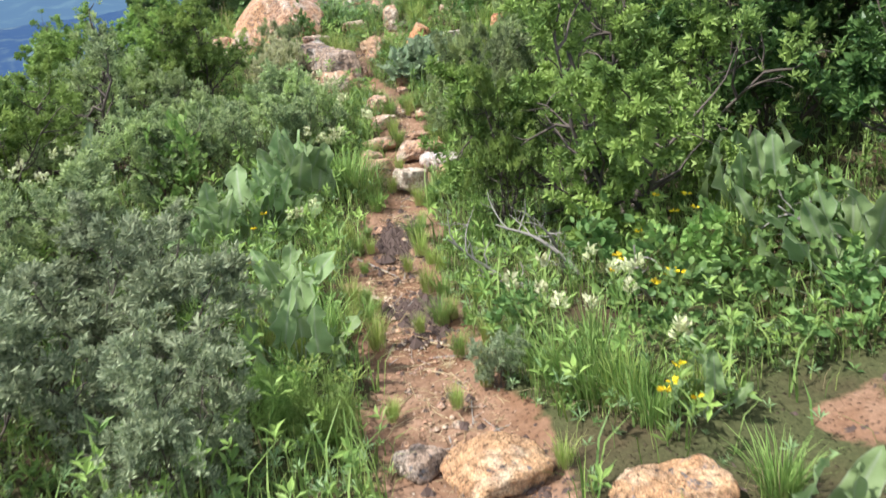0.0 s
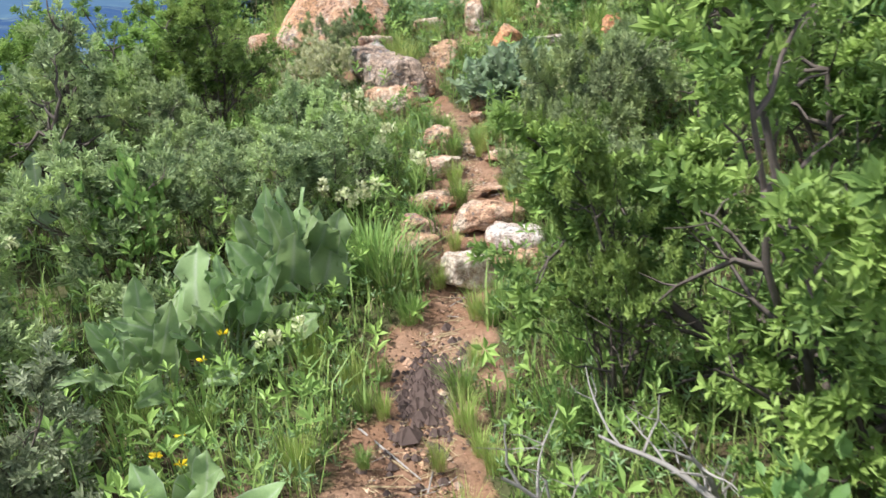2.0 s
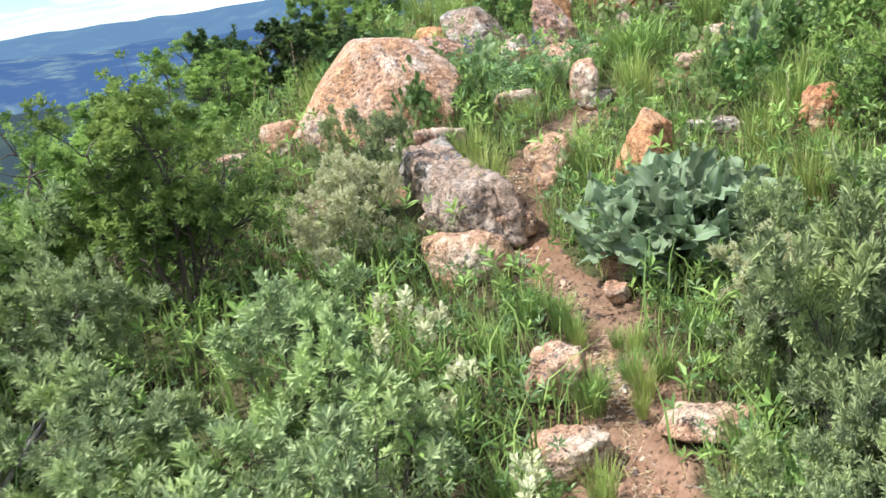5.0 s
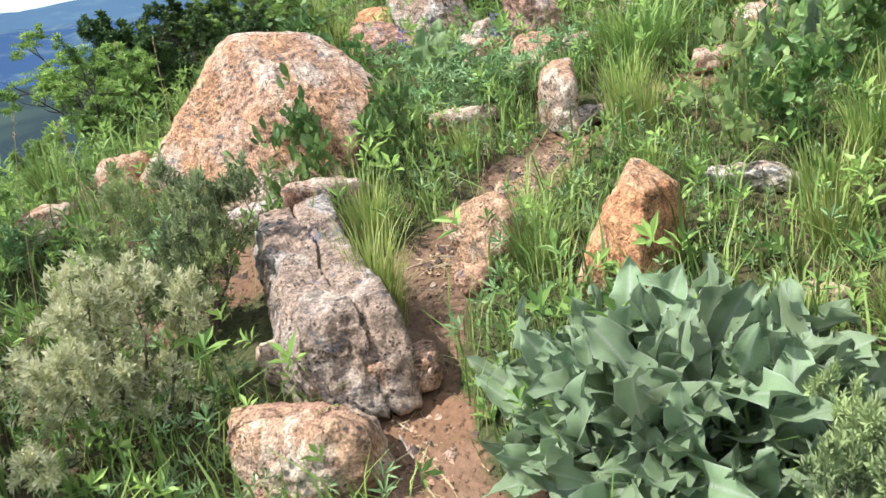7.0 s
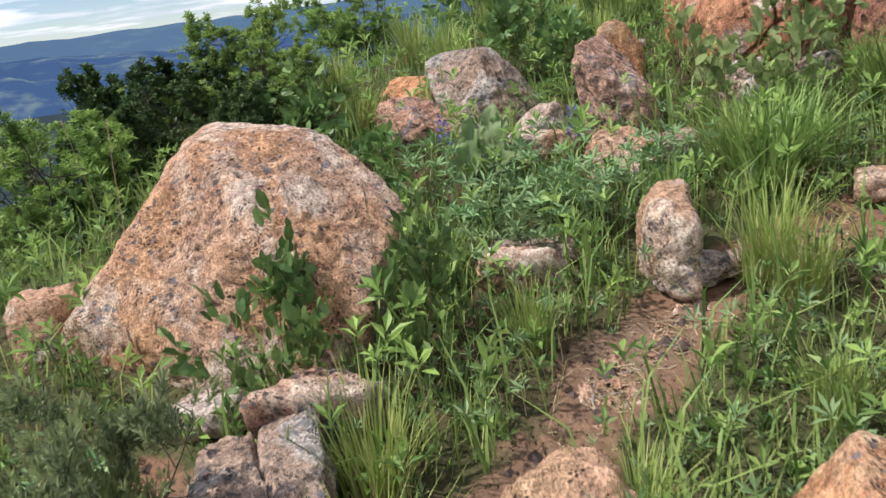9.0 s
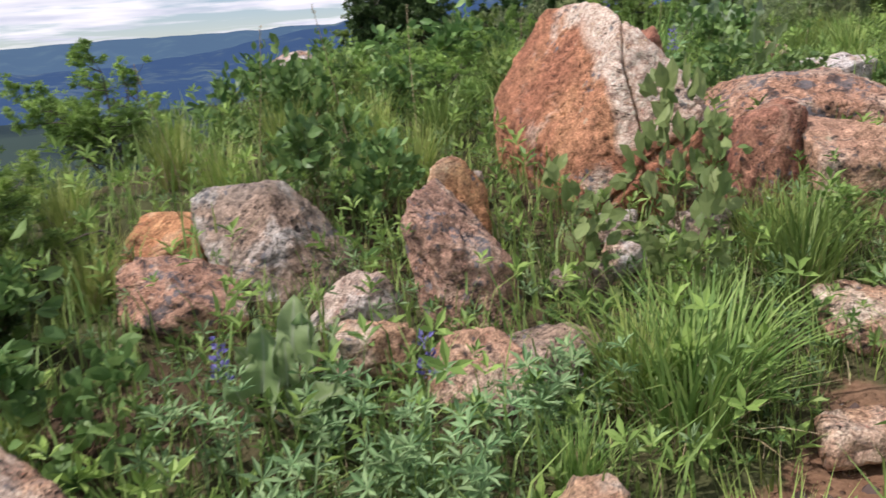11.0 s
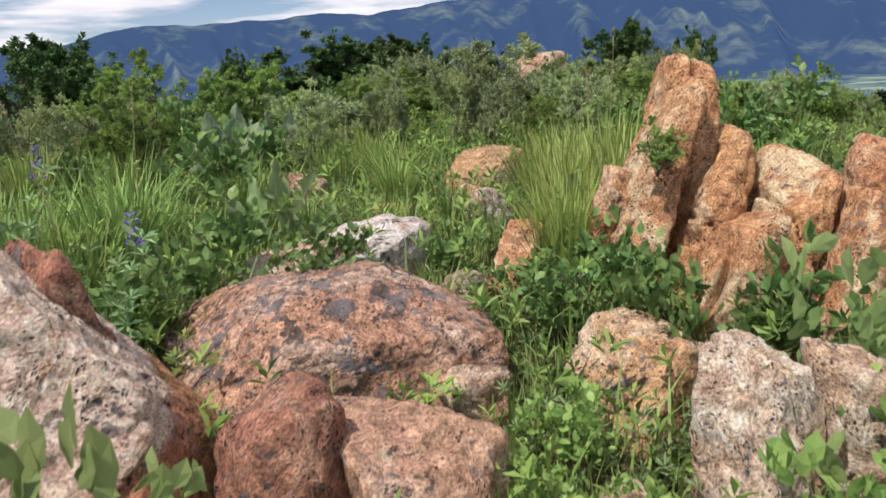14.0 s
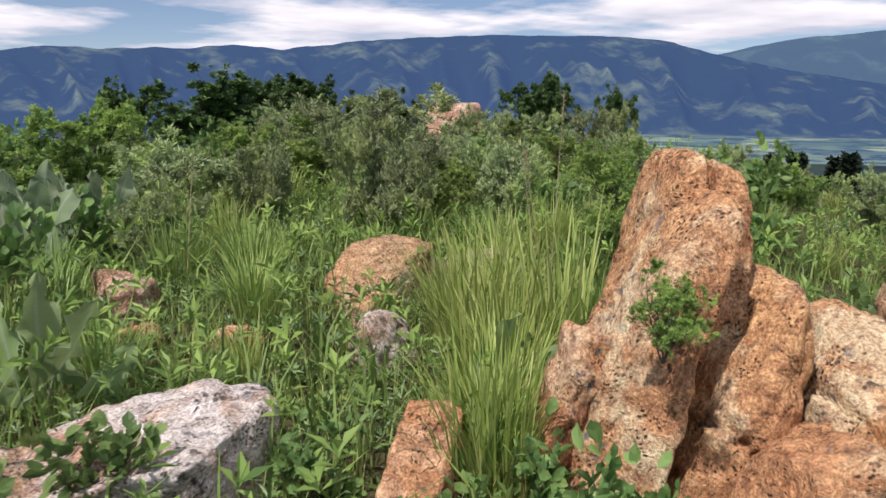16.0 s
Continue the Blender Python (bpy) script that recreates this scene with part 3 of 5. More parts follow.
rock(-0.66, 8.3, .24, .22, .20, -30, M_rock, 21, cuts=((.5, -.6, .6, .55),), label="wedge-shaped tan stone beside the trail")
rock(-0.68, 8.12, .13, .1, .08, 0, M_rock, 22, label="small pinkish stone beside the trail")
rock(-0.20, 8.18, .30, .32, .37, -12, M_rock_o, 123, box=.4, facets=2, cuts=((-.7, -.1, .7, .55), (.95, -.3, .1, .66), (-.1, -.75, .6, .7), (.35, 0, .94, .72)), label="pointed orange stone behind the balsamroot")
rock(0.20, 8.62, .32, .14, .07, -8, M_rock_w, 24, label="low pale stone in the grass")
rock(0.66, 8.5, .2, .2, .24, 0, M_rock_o, 25, label="upright orange stone under the shrub")
rock(0.27, 7.95, .15, .12, .08, 0, M_rock, 26, label="small tan stone in the grass")
rock(-0.52, 9.42, .17, .42, .24, 12, M_rock, 27, box=.6, tilt=(8, 0), label="upright pale stone beside the trail")
rock(-0.93, 9.3, .29, .2, .13, 0, M_rock, 28, label="low tan stone in the grass")
rock(-0.95, 9.5, .38, .22, .06, -6, M_rock_g, 62, label="flat grey stone in the grass")
rock(-0.42, 9.36, .28, .16, .06, 15, M_rock_w, 63, label="flat whitish stone on the trail")
rock(-1.28, 8.58, .30, .25, .18, 10, M_rock_l, 29, label="dark lichened stone under the boulder")
rock(-1.66, 8.62, .32, .16, .10, -10, M_rock_w, 30, label="low pale stone under the boulder")
rock(-2.40, 8.95, .28, .24, .20, 0, M_rock, 31, label="rounded pinkish stone beside the boulder")
rock(-2.68, 8.70, .3, .24, .14, 0, M_rock, 32, label="rounded tan stone on the slope")
rock(-1.80, 9.08, 1.14, .62, .66, -10, M_rock_d, 33, box=.45, facets=0, cuts=((-.74, -.25, .62, .62), (.70, -.15, .70, .70), (-.05, -.80, .58, .62), (0.15, 0, 1, .84), (-.3, -.5, .81, .74), (.45, -.8, .3, .84)), sub=7,
     label="large domed tan and orange granite boulder on the slope", name="boulder", rough=0.8)

# rocks in the middle of the slope
rock(-1.38, 10.92, .52, .38, .34, 10, M_rock_g, 34, box=.42, facets=3, cuts=((.75, -.3, .6, .45), (-.5, -.6, .6, .5), (0, -.9, .2, .7)), label="grey lichened stone in the weeds")
rock(-1.64, 10.64, .42, .30, .20, 20, M_rock_l, 35, box=.42, facets=3, cuts=((.5, -.3, .7, .45), (-.6, -.5, .5, .55)), label="brown lichened stone in the weeds")
rock(-1.82, 11.1, .34, .3, .17, 0, M_rock_o, 36, box=.45, facets=4, cuts=((-.4, -.5, .7, .5),), label="orange stone in the weeds")
rock(-0.76, 10.62, .30, .36, .46, -18, M_rock_l, 37, box=.4, facets=4, tilt=(0, -18), cuts=((.6, -.1, .75, .55), (-.5, -.8, .2, .72), (.6, -.8, 0, .72), (-.6, 0, .8, .8)), label="tall leaning pinkish rock with dark lichen")
rock(-0.74, 10.9, .24, .2, .38, 0, M_rock_o, 64, box=.45, cuts=((.5, -.5, .6, .5),), label="orange stone behind the leaning rock")
rock(-1.08, 10.60, .30, .2, .16, -25, M_rock_w, 38, box=.42, cuts=((-.5, -.4, .7, .4), (.8, -.5, 0, .7)), label="white wedge-shaped stone in the weeds")
rock(-1.0, 10.32, .24, .18, .13, 10, M_rock, 39, box=.5, label="low brown stone in the weeds")
rock(-0.70, 10.17, .34, .22, .17, -22, M_rock, 40, box=.42, cuts=((.5, -.5, .7, .42), (-.6, -.6, .3, .6)), label="wedge-shaped pinkish stone in the weeds")
rock(-0.48, 10.28, .3, .24, .10, 15, M_rock_g, 41, label="flat dark stone in the grass")
rock(0.40, 10.35, .26, .2, .13, 0, M_rock, 42, label="rounded tan stone in the grass")
rock(0.16, 9.86, .2, .16, .10, 0, M_rock, 43, label="pinkish stone at the end of the trail")
rock(-0.36, 10.66, .2, .18, .11, 0, M_rock_g, 44, label="grey stone in the shrub")
rock(-0.2, 10.95, .2, .18, .14, 0, M_rock_g, 45, label="whitish stone below the big rock")
rock(-0.05, 11.50, .92, .84, .74, 6, M_rock_b, 46, box=.45, facets=0, cuts=((-.78, -.30, .55, .62), (.72, -.05, .70, .55), (-.05, -.92, .36, .74), (-.95, -.3, 0, .82), (.75, -.66, .1, .86)), sub=7,
     splits=((.80, -.2, .1, .06, .010), (-.55, 0, .83, -.22, .013)), label="big pointed granite rock, rusty orange with a pale band", name="boulder", rough=0.9)
rock(0.08, 11.69, .38, .3, .65, 20, M_rock_r, 91, box=.45, facets=3, cuts=((.7, 0, .7, .5), (-.6, 0, .8, .8)), label="rusty red rock behind the big banded one")
rock(0.78, 11.80, .94, .68, .36, -6, M_rock_k, 47, box=.45, facets=3, cuts=((.1, -.45, .9, .72), (-.78, -.2, .6, .70), (.75, -.1, .66, .85), (-.15, .1, 1, .84), (0, -1, .1, .84)), sub=7,
     label="broad pinkish rock blotched with grey lichen", name="boulder", rough=0.9)
rock(0.43, 11.18, .27, .24, .42, 18, M_rock_r, 48, box=.4, facets=2, cuts=((.1, -.95, -.2, .74), (-.6, -.75, 0, .78), (-.25, 0, .95, .84)), tilt=(-8, 9), label="angular dark red rock wedged between boulders")
rock(0.72, 11.12, .37, .29, .315, -8, M_rock, 49, box=.4, facets=2, cuts=((0, -.4, 1, .88), (.8, -.6, 0, .95)), label="blocky pinkish rock with a flat top")
rock(1.02, 11.5, .22, .2, .17, 0, M_rock, 50, label="low tan stone between the rocks")
rock(1.53, 11.38, .50, .34, .285, 10, M_rock_t, 51, box=.5, facets=4, cuts=((-.75, -.2, .62, .50), (.5, -.2, .85, .8)), label="tan rock with dark lichen spots")
rock(1.37, 10.82, .27, .27, .46, 5, M_rock_c, 52, box=.5, facets=4, cuts=((-.7, -.2, .68, .74), (0, -.9, .4, .85)), label="cream split rock in the weeds", splits=((.9, .1, .3, .3, .010),))
rock(1.60, 10.77, .22, .25, .45, -8, M_rock_c, 53, box=.5, facets=4, label="pale rock split from its neighbour")
rock(1.14, 10.95, .17, .15, .13, 0, M_rock, 54, label="small pinkish stone in the shrub")
rock(0.93, 10.85, .18, .15, .11, 0, M_rock_g, 55, label="small grey stone in the shrub")
rock(0.10, 10.92, .24, .18, .13, 0, M_rock_g, 56, label="grey slab below the big rock")
rock(-0.2, 10.78, .18, .14, .12, 20, M_rock_w, 57, label="whitish stone in the shrub")
rock(0.43, 10.5, .22, .16, .09, 0, M_rock, 58, label="low tan stone in the grass")
rock(0.67, 10.5, .24, .16, .10, 0, M_rock, 59, label="low tan stone in the grass")
rock(-0.76, 11.28, .24, .2, .16, 0, M_rock_g, 60, label="grey stone beside the big rock")

# rocks of the crest
rock(1.10, 12.43, .68, .38, .23, -14, M_rock_w, 70, box=.4, facets=2, cuts=((-.30, -.2, .93, .55), (.85, -.5, 0, .66), (-.72, -.1, .7, .66), (-.1, -.97, -.15, .68)), label="white angular rock blotched with grey lichen")
rock(0.84, 12.52, .40, .24, .17, 0, M_rock_c, 71, box=.5, label="low cream rock beside the white one")
rock(1.40, 12.12, .2, .18, .13, 0, M_rock_g, 72, label="grey lichened stone beside the white rock")
rock(1.62, 12.12, .15, .42, .16, -48, M_rock_o, 73, box=.4, facets=2, tilt=(24, 0), label="brick-shaped orange stone lying aslant")
rock(1.74, 11.98, .18, .14, .10, 0, M_rock_g, 74, label="grey stone beside the orange one")
rock(2.04, 13.02, .23, .2, .21, 0, M_rock_w, 75, box=.8, label="round speckled whitish stone")
rock(2.36, 13.6, .44, .3, .28, 20, M_rock_t, 76, box=.5, facets=4, cuts=((-.6, -.2, .8, .7),), label="tan rock behind the grass")
rock(1.45, 13.88, .24, .2, .22, 0, M_rock, 77, label="pinkish stone in the grass")
rock(1.42, 13.6, .18, .14, .08, 0, M_rock_o, 78, label="low brown stone in the grass")
rock(1.66, 13.32, .18, .12, .09, 10, M_rock_o, 79, label="small orange stone in the grass")
rock(1.30, 11.98, .16, .12, .08, 0, M_rock, 80, label="small pinkish stone among the weeds")
rock(2.9, 13.7, .45, .25, .16, 0, M_rock_g, 90, label="low grey rock behind the grass")
rock(2.22, 12.02, .28, .44, .82, -30, M_rock_s, 81, box=.72, tilt=(0, 14), sub=7, facets=2, cuts=((.8, 0, .6, .88),), splits=((1, .1, .1, -.35, .010),),
     label="tall orange granite pillar with vertical cracks", name="boulder", rough=0.8)
rock(2.05, 12.03, .17, .40, .76, -30, M_rock_s, 181, box=.72, tilt=(0, 15), facets=2, cuts=((-.6, -.1, .8, .85),), sub=6, label="narrow orange granite slab split from the pillar", name="boulder", rough=0.8)
rock(1.93, 12.04, .12, .2, .46, -30, M_rock_o, 82, box=.6, tilt=(0, 14), label="short orange slab against the pillar")
rock(2.17, 11.79, .20, .42, .66, -28, M_rock_s, 83, box=.72, tilt=(0, 18), sub=6, facets=2, cuts=((-.5, -.2, .85, .86),), splits=((.1, .2, 1, .0, .010),), label="cracked orange granite block", name="boulder", rough=0.8)
rock(2.29, 11.60, .22, .46, .60, -28, M_rock_s, 84, box=.72, tilt=(0, 20), sub=6, facets=2, cuts=((-.4, -.3, .85, .88),), splits=((.3, .1, 1, .25, .010),), label="orange granite block beside the pillar", name="boulder", rough=0.8)
rock(2.41, 11.38, .26, .44, .46, -26, M_rock_s, 184, box=.72, tilt=(0, 20), sub=6, facets=3, label="tan orange granite block at the end of the row", name="boulder", rough=0.8)
rock(2.02, 11.56, .20, .3, .40, -28, M_rock_s, 85, box=.6, tilt=(0, 16), cracks=1, label="lower orange granite block with a pale patch")
rock(3.45, 11.95, .46, .36, .50, 0, M_rock_o, 87, label="orange rock behind the blocks")
rock(7.4, 20.2, .95, .7, .85, 0, M_rock, 88, box=.5, splits=((.8, 0, .3, .1, .03),), label="pinkish grey rock on the skyline among shrubs")
rock(-1.9, 14.2, .4, .3, .4, 0, M_rock_w, 89, label="pinkish rock among the shrubs")

# ---------------------------------------------------------------- plants: leaves and stems
def free(x, y, r, stones=0.7):
    if float(trail_distance(x, y)) < 0.75 * r:
        return False
    wx, wy = np.array([0.25, 0.5, 0.75, 1.0]), np.array([10.0, 10.35, 10.7, 11.0])
    if np.min(np.hypot(wx - x, wy - y)) < r + 0.25:
        return False
    return all(math.hypot(x - a, y - b) > q * stones + r * 0.45 for a, b, q in OCCUPIED)


def diamond(length, width, fold=0.25, at=(0, 0, 0), ang=0.0, lean=0.6):
    """One small leaf: two triangles folded along the midrib, leaning out at the angle."""
    c, s = math.cos(ang), math.sin(ang)
    out, up = math.sin(lean), math.cos(lean)

    def put(u, side, h):
        x, z = u * out - h * up, u * up + h * out
        return (at[0] + c * x - s * side, at[1] + s * x + c * side, at[2] + z)
    return [put(0, 0, 0), put(length * 0.55, -width / 2, fold * width), put(length, 0, -0.06 * length), put(length * 0.55, width / 2, fold * width)]


def sprig(n, length, width, lean, rise=0.5):
    """A twig's tip with n leaves round it; z runs along the twig, 1 unit long."""
    v, f = [], []
    for i in range(n):
        ang = i * 2.4
        v += diamond(length * (1 - 0.25 * (i % 3) / 2), width, 0.25, (0, 0, rise * i / n), ang, lean * (1.15 - 0.5 * i / n))
        b = 4 * i
        f += [(b, b + 1, b + 2), (b, b + 2, b + 3)]
    return v, f


def oval_leaf():
    """One oval leaf along z, folded at the midrib, with a pointed tip."""
    v = [(0, 0, 0), (0, 0.03, 0.5), (0, -0.05, 1.0), (-0.26, 0.08, 0.3), (-0.27, 0.06, 0.68), (0.26, 0.08, 0.3), (0.27, 0.06, 0.68)]
    f = [(0, 1, 4, 3), (1, 2, 4), (0, 5, 6, 1), (1, 6, 2)]
    return v, f


def wander(rng, start, d, length, n, gnarl, lift=0.0):
    pts = [np.array(start, float)]
    d = np.array(d, float)
    for _ in range(n):
        d = d + rng.normal(size=3) * gnarl + np.array([0, 0, lift])
        d /= np.linalg.norm(d)
        pts.append(pts[-1] + d * length / n)
    return np.array(pts), d


def shrub_meshes(name, seed, height, width, stems, sprigs, template, size, leaf_mat, bark=None, gnarl=0.28, upright=0.5, droop=0.0, inner=0.15, radius=0.011, twigs=5):
    """The branches and the foliage of one shrub, of the given height and width, standing at the origin."""
    rng = np.random.default_rng(seed)
    wood, sites, dirs = Geo(), [], []
    for i in range(stems):
        a = i * 2.4 + rng.uniform(-0.4, 0.4)
        out = rng.uniform(0.15, 1.0) * (1 - upright) * 2
        d = np.array([math.cos(a) * out, math.sin(a) * out, 1.0])
        d /= np.linalg.norm(d)
        ln = rng.uniform(0.75, 1.05)
        main, _ = wander(rng, (rng.normal() * 0.04, rng.normal() * 0.04, -0.06), d, ln, 7, gnarl * 0.55, 0.02)
        wood.tube(main, np.linspace(radius, radius * 0.35, len(main)) * rng.uniform(0.7, 1.2), 5)
        for j in range(2, 8):
            for _ in range(2):
                dd = unit((main[j] - main[j - 1]))[:] * 0.8 + rng.normal(size=3) * 0.75
                dd[2] = abs(dd[2]) * 0.6 + 0.1 - droop
                sub, _ = wander(rng, main[j], unit(dd), rng.uniform(0.2, 0.42) * (1.1 - 0.06 * j), 4, gnarl, 0.05 - droop * 0.1)
                wood.tube(sub, np.linspace(radius * 0.42, radius * 0.14, len(sub)), 3)
                for kq in range(twigs):
                    q = rng.integers(1, len(sub))
                    dt = unit(sub[q] - sub[q - 1]) * 0.6 + rng.normal(size=3) * 0.6 + np.array([0, 0, 0.45 - droop])
                    tw, _ = wander(rng, sub[q], unit(dt), rng.uniform(0.06, 0.17), 3, gnarl)
                    if kq < 2:
                        wood.tube(tw, np.linspace(radius * 0.16, radius * 0.07, len(tw)), 3)
                    for u in range(1, len(tw)):
                        sites.append(tw[u])
                        dirs.append(unit(tw[u] - tw[u - 1]))
                        if u == len(tw) - 1:
                            sites.append(tw[u])
                            dirs.append(unit(tw[u] - tw[u - 1]))
    S, D = np.array(sites), np.array(dirs)
    lo, hi = np.percentile(S[:, 2], 2), np.percentile(S[:, 2], 98)
    spread = np.percentile(np.hypot(S[:, 0], S[:, 1]), 95)
    k = np.array([width / 2 / spread, width / 2 / spread, height / hi])
    W = np.concatenate(wood.v) * k
    wood.v = [W]
    S = S * k
    lump = np.array([noise.noise(Vector(q) * (2.6 / height)) + 0.7 * noise.noise(Vector(q) * (6.5 / height) + Vector((seed, 0, 0))) for q in S])
    chance = np.clip(0.30 + 2.2 * lump + 0.35 * (S[:, 2] / height), 0.015, 1.6)
    pick = rng.choice(len(S), sprigs, p=chance / chance.sum())
    P = S[pick] + rng.normal(size=(sprigs, 3)) * 0.012
    Z = unit(D[pick] + rng.normal(size=(sprigs, 3)) * 0.45 + np.array([0, 0, 0.3]))
    X, Z, Y = frames_for(rng, Z)
    fol = Geo()
    fol.many(template[0], template[1], P, X, Y, Z, size * rng.uniform(0.65, 1.25, sprigs))
    return wood.mesh(name + "_branches", bark or M_bark), fol.mesh(name + "_foliage", leaf_mat, False)


def plant(name, meshes, x, y, rz, s, label, category, group="", z=None, sz=None):
    root = new(name)
    root.empty_display_size = 0.1
    root.matrix_world = pose(x, y, gz(x, y) if z is None else z, 0, 0, rz) @ Matrix.Diagonal((s, s, sz or s, 1))
    for pn, me in meshes:
        ob = part(pn, me, root)
        if pn in ("foliage", "crown"):
            tagged(ob, kind="stuff")
    tagged(root, label, category, group)
    return root


T_SAGE = sprig(7, 1.0, 0.30, 0.75, 0.7)
T_BITTER = sprig(6, 1.0, 0.36, 0.95, 0.6)
T_DARK = sprig(6, 1.0, 0.42, 0.9, 0.6)
T_OVAL = oval_leaf()

SAGE = [shrub_meshes("sage", 20 + i, 0.6, 0.9, 8, 1900, T_SAGE, 0.042, M_sage, upright=0.35, gnarl=0.34) for i in range(3)]
SAGE_O = [shrub_meshes("old_sage", 37, 1.0, 1.2, 6, 1100, T_SAGE, 0.045, M_sage, gnarl=0.42, upright=0.3, radius=0.034)]
SAGE_C = [shrub_meshes("sage_cream", 35, 0.6, 0.9, 8, 2600, T_SAGE, 0.036, M_sage_cream, upright=0.4, gnarl=0.34)]
SAGE_B = [shrub_meshes("sage_blue", 30 + i, 0.6, 0.9, 8, 2200, T_SAGE, 0.037, M_sage_blue, upright=0.35, gnarl=0.34) for i in range(2)]
BITTER_N = shrub_meshes("bitterbrush_near", 41, 1.3, 1.6, 8, 4600, T_BITTER, 0.05, M_bitter, M_bark, 0.3, 0.42, radius=0.018, twigs=6)
BITTER = [shrub_meshes("bitterbrush", 42 + i, 1.2, 1.3, 8, 3000, T_BITTER, 0.045, M_bitter, M_bark, 0.3, 0.45, radius=0.014) for i in range(3)]
CHERRY = [shrub_meshes("chokecherry", 55 + i, 1.2, 1.3, 9, 3200, T_DARK, 0.055, M_cherry, M_bark, 0.3, 0.4, radius=0.014) for i in range(2)]
DARK = [shrub_meshes("dark_shrub", 50 + i, 1.2, 1.3, 22, 7000, T_DARK, 0.062, M_dark, M_bark, 0.22, 0.15) for i in range(2)]
BROAD = [shrub_meshes("serviceberry", 60 + i, 0.5, 0.45, 3, 64, T_OVAL, 0.085, M_serv, M_twig, 0.22, 0.6, radius=0.007, twigs=2) for i in range(3)]
BROAD_Y = [shrub_meshes("snowberry", 70 + i, 0.45, 0.5, 7, 430, T_OVAL, 0.05, M_broad_y, M_twig, 0.25, 0.5, radius=0.005, twigs=3) for i in range(3)]
BROAD_D = [shrub_meshes("currant", 80 + i, 0.42, 0.5, 6, 300, T_OVAL, 0.06, M_broad, M_twig, 0.25, 0.5, radius=0.005, twigs=3) for i in range(2)]

SHRUBS = {
    "sage": (SAGE, 0.6, "sagebrush", "grey-green sagebrush with small leaves and dark gnarled branches"),
    "old": (SAGE_O, 1.0, "sagebrush", "old sagebrush with thick dark gnarled bare branches"),
    "cream": (SAGE_C, 0.6, "sagebrush", "small shrub covered in tiny cream flowers"),
    "blue": (SAGE_B, 0.6, "sagebrush", "silvery blue-grey sagebrush with fine leaves"),
    "near": ([BITTER_N], 1.3, "bitterbrush", "tall bright green bitterbrush with bare lower branches beside the trail"),
    "bitter": (BITTER, 1.2, "bitterbrush", "bright green bitterbrush shrub with dark thin branches"),
    "shade": (CHERRY, 1.2, "chokecherry", "deep green leafy chokecherry bush behind the bitterbrush"),
    "dark": (DARK, 1.2, "evergreen_shrub", "dark green dense evergreen shrub on the crest"),
    "broad": (BROAD, 0.5, "serviceberry", "young serviceberry with oval green leaves on brown stems"),
    "bright": (BROAD_Y, 0.45, "snowberry", "low bright green leafy snowberry shrub"),
    "leafy": (BROAD_D, 0.42, "currant_bush", "low leafy green bush among the stones"),
}
count = {}


def shrub(kind, x, y, h, w=None, z=None):
    meshes, base, name, label = SHRUBS[kind]
    i = count[kind] = count.get(kind, 0) + 1
    wood, fol = meshes[i % len(meshes)]
    s = h / base
    ww = (w / (1.6 if kind == "near" else 1.3 if base == 1.2 else 1.2 if base == 1.0 else 0.9 if base == 0.6 else 0.5)) if w else s
    plant(name, (("branchwork", wood), ("foliage", fol)), x, y, (i * 137.5) % 360, ww, label, "shrub", name.replace("_", " ") + " on the hillside", z, s)
    OCCUPIED.append((x, y, 0.3 * (w or h)))


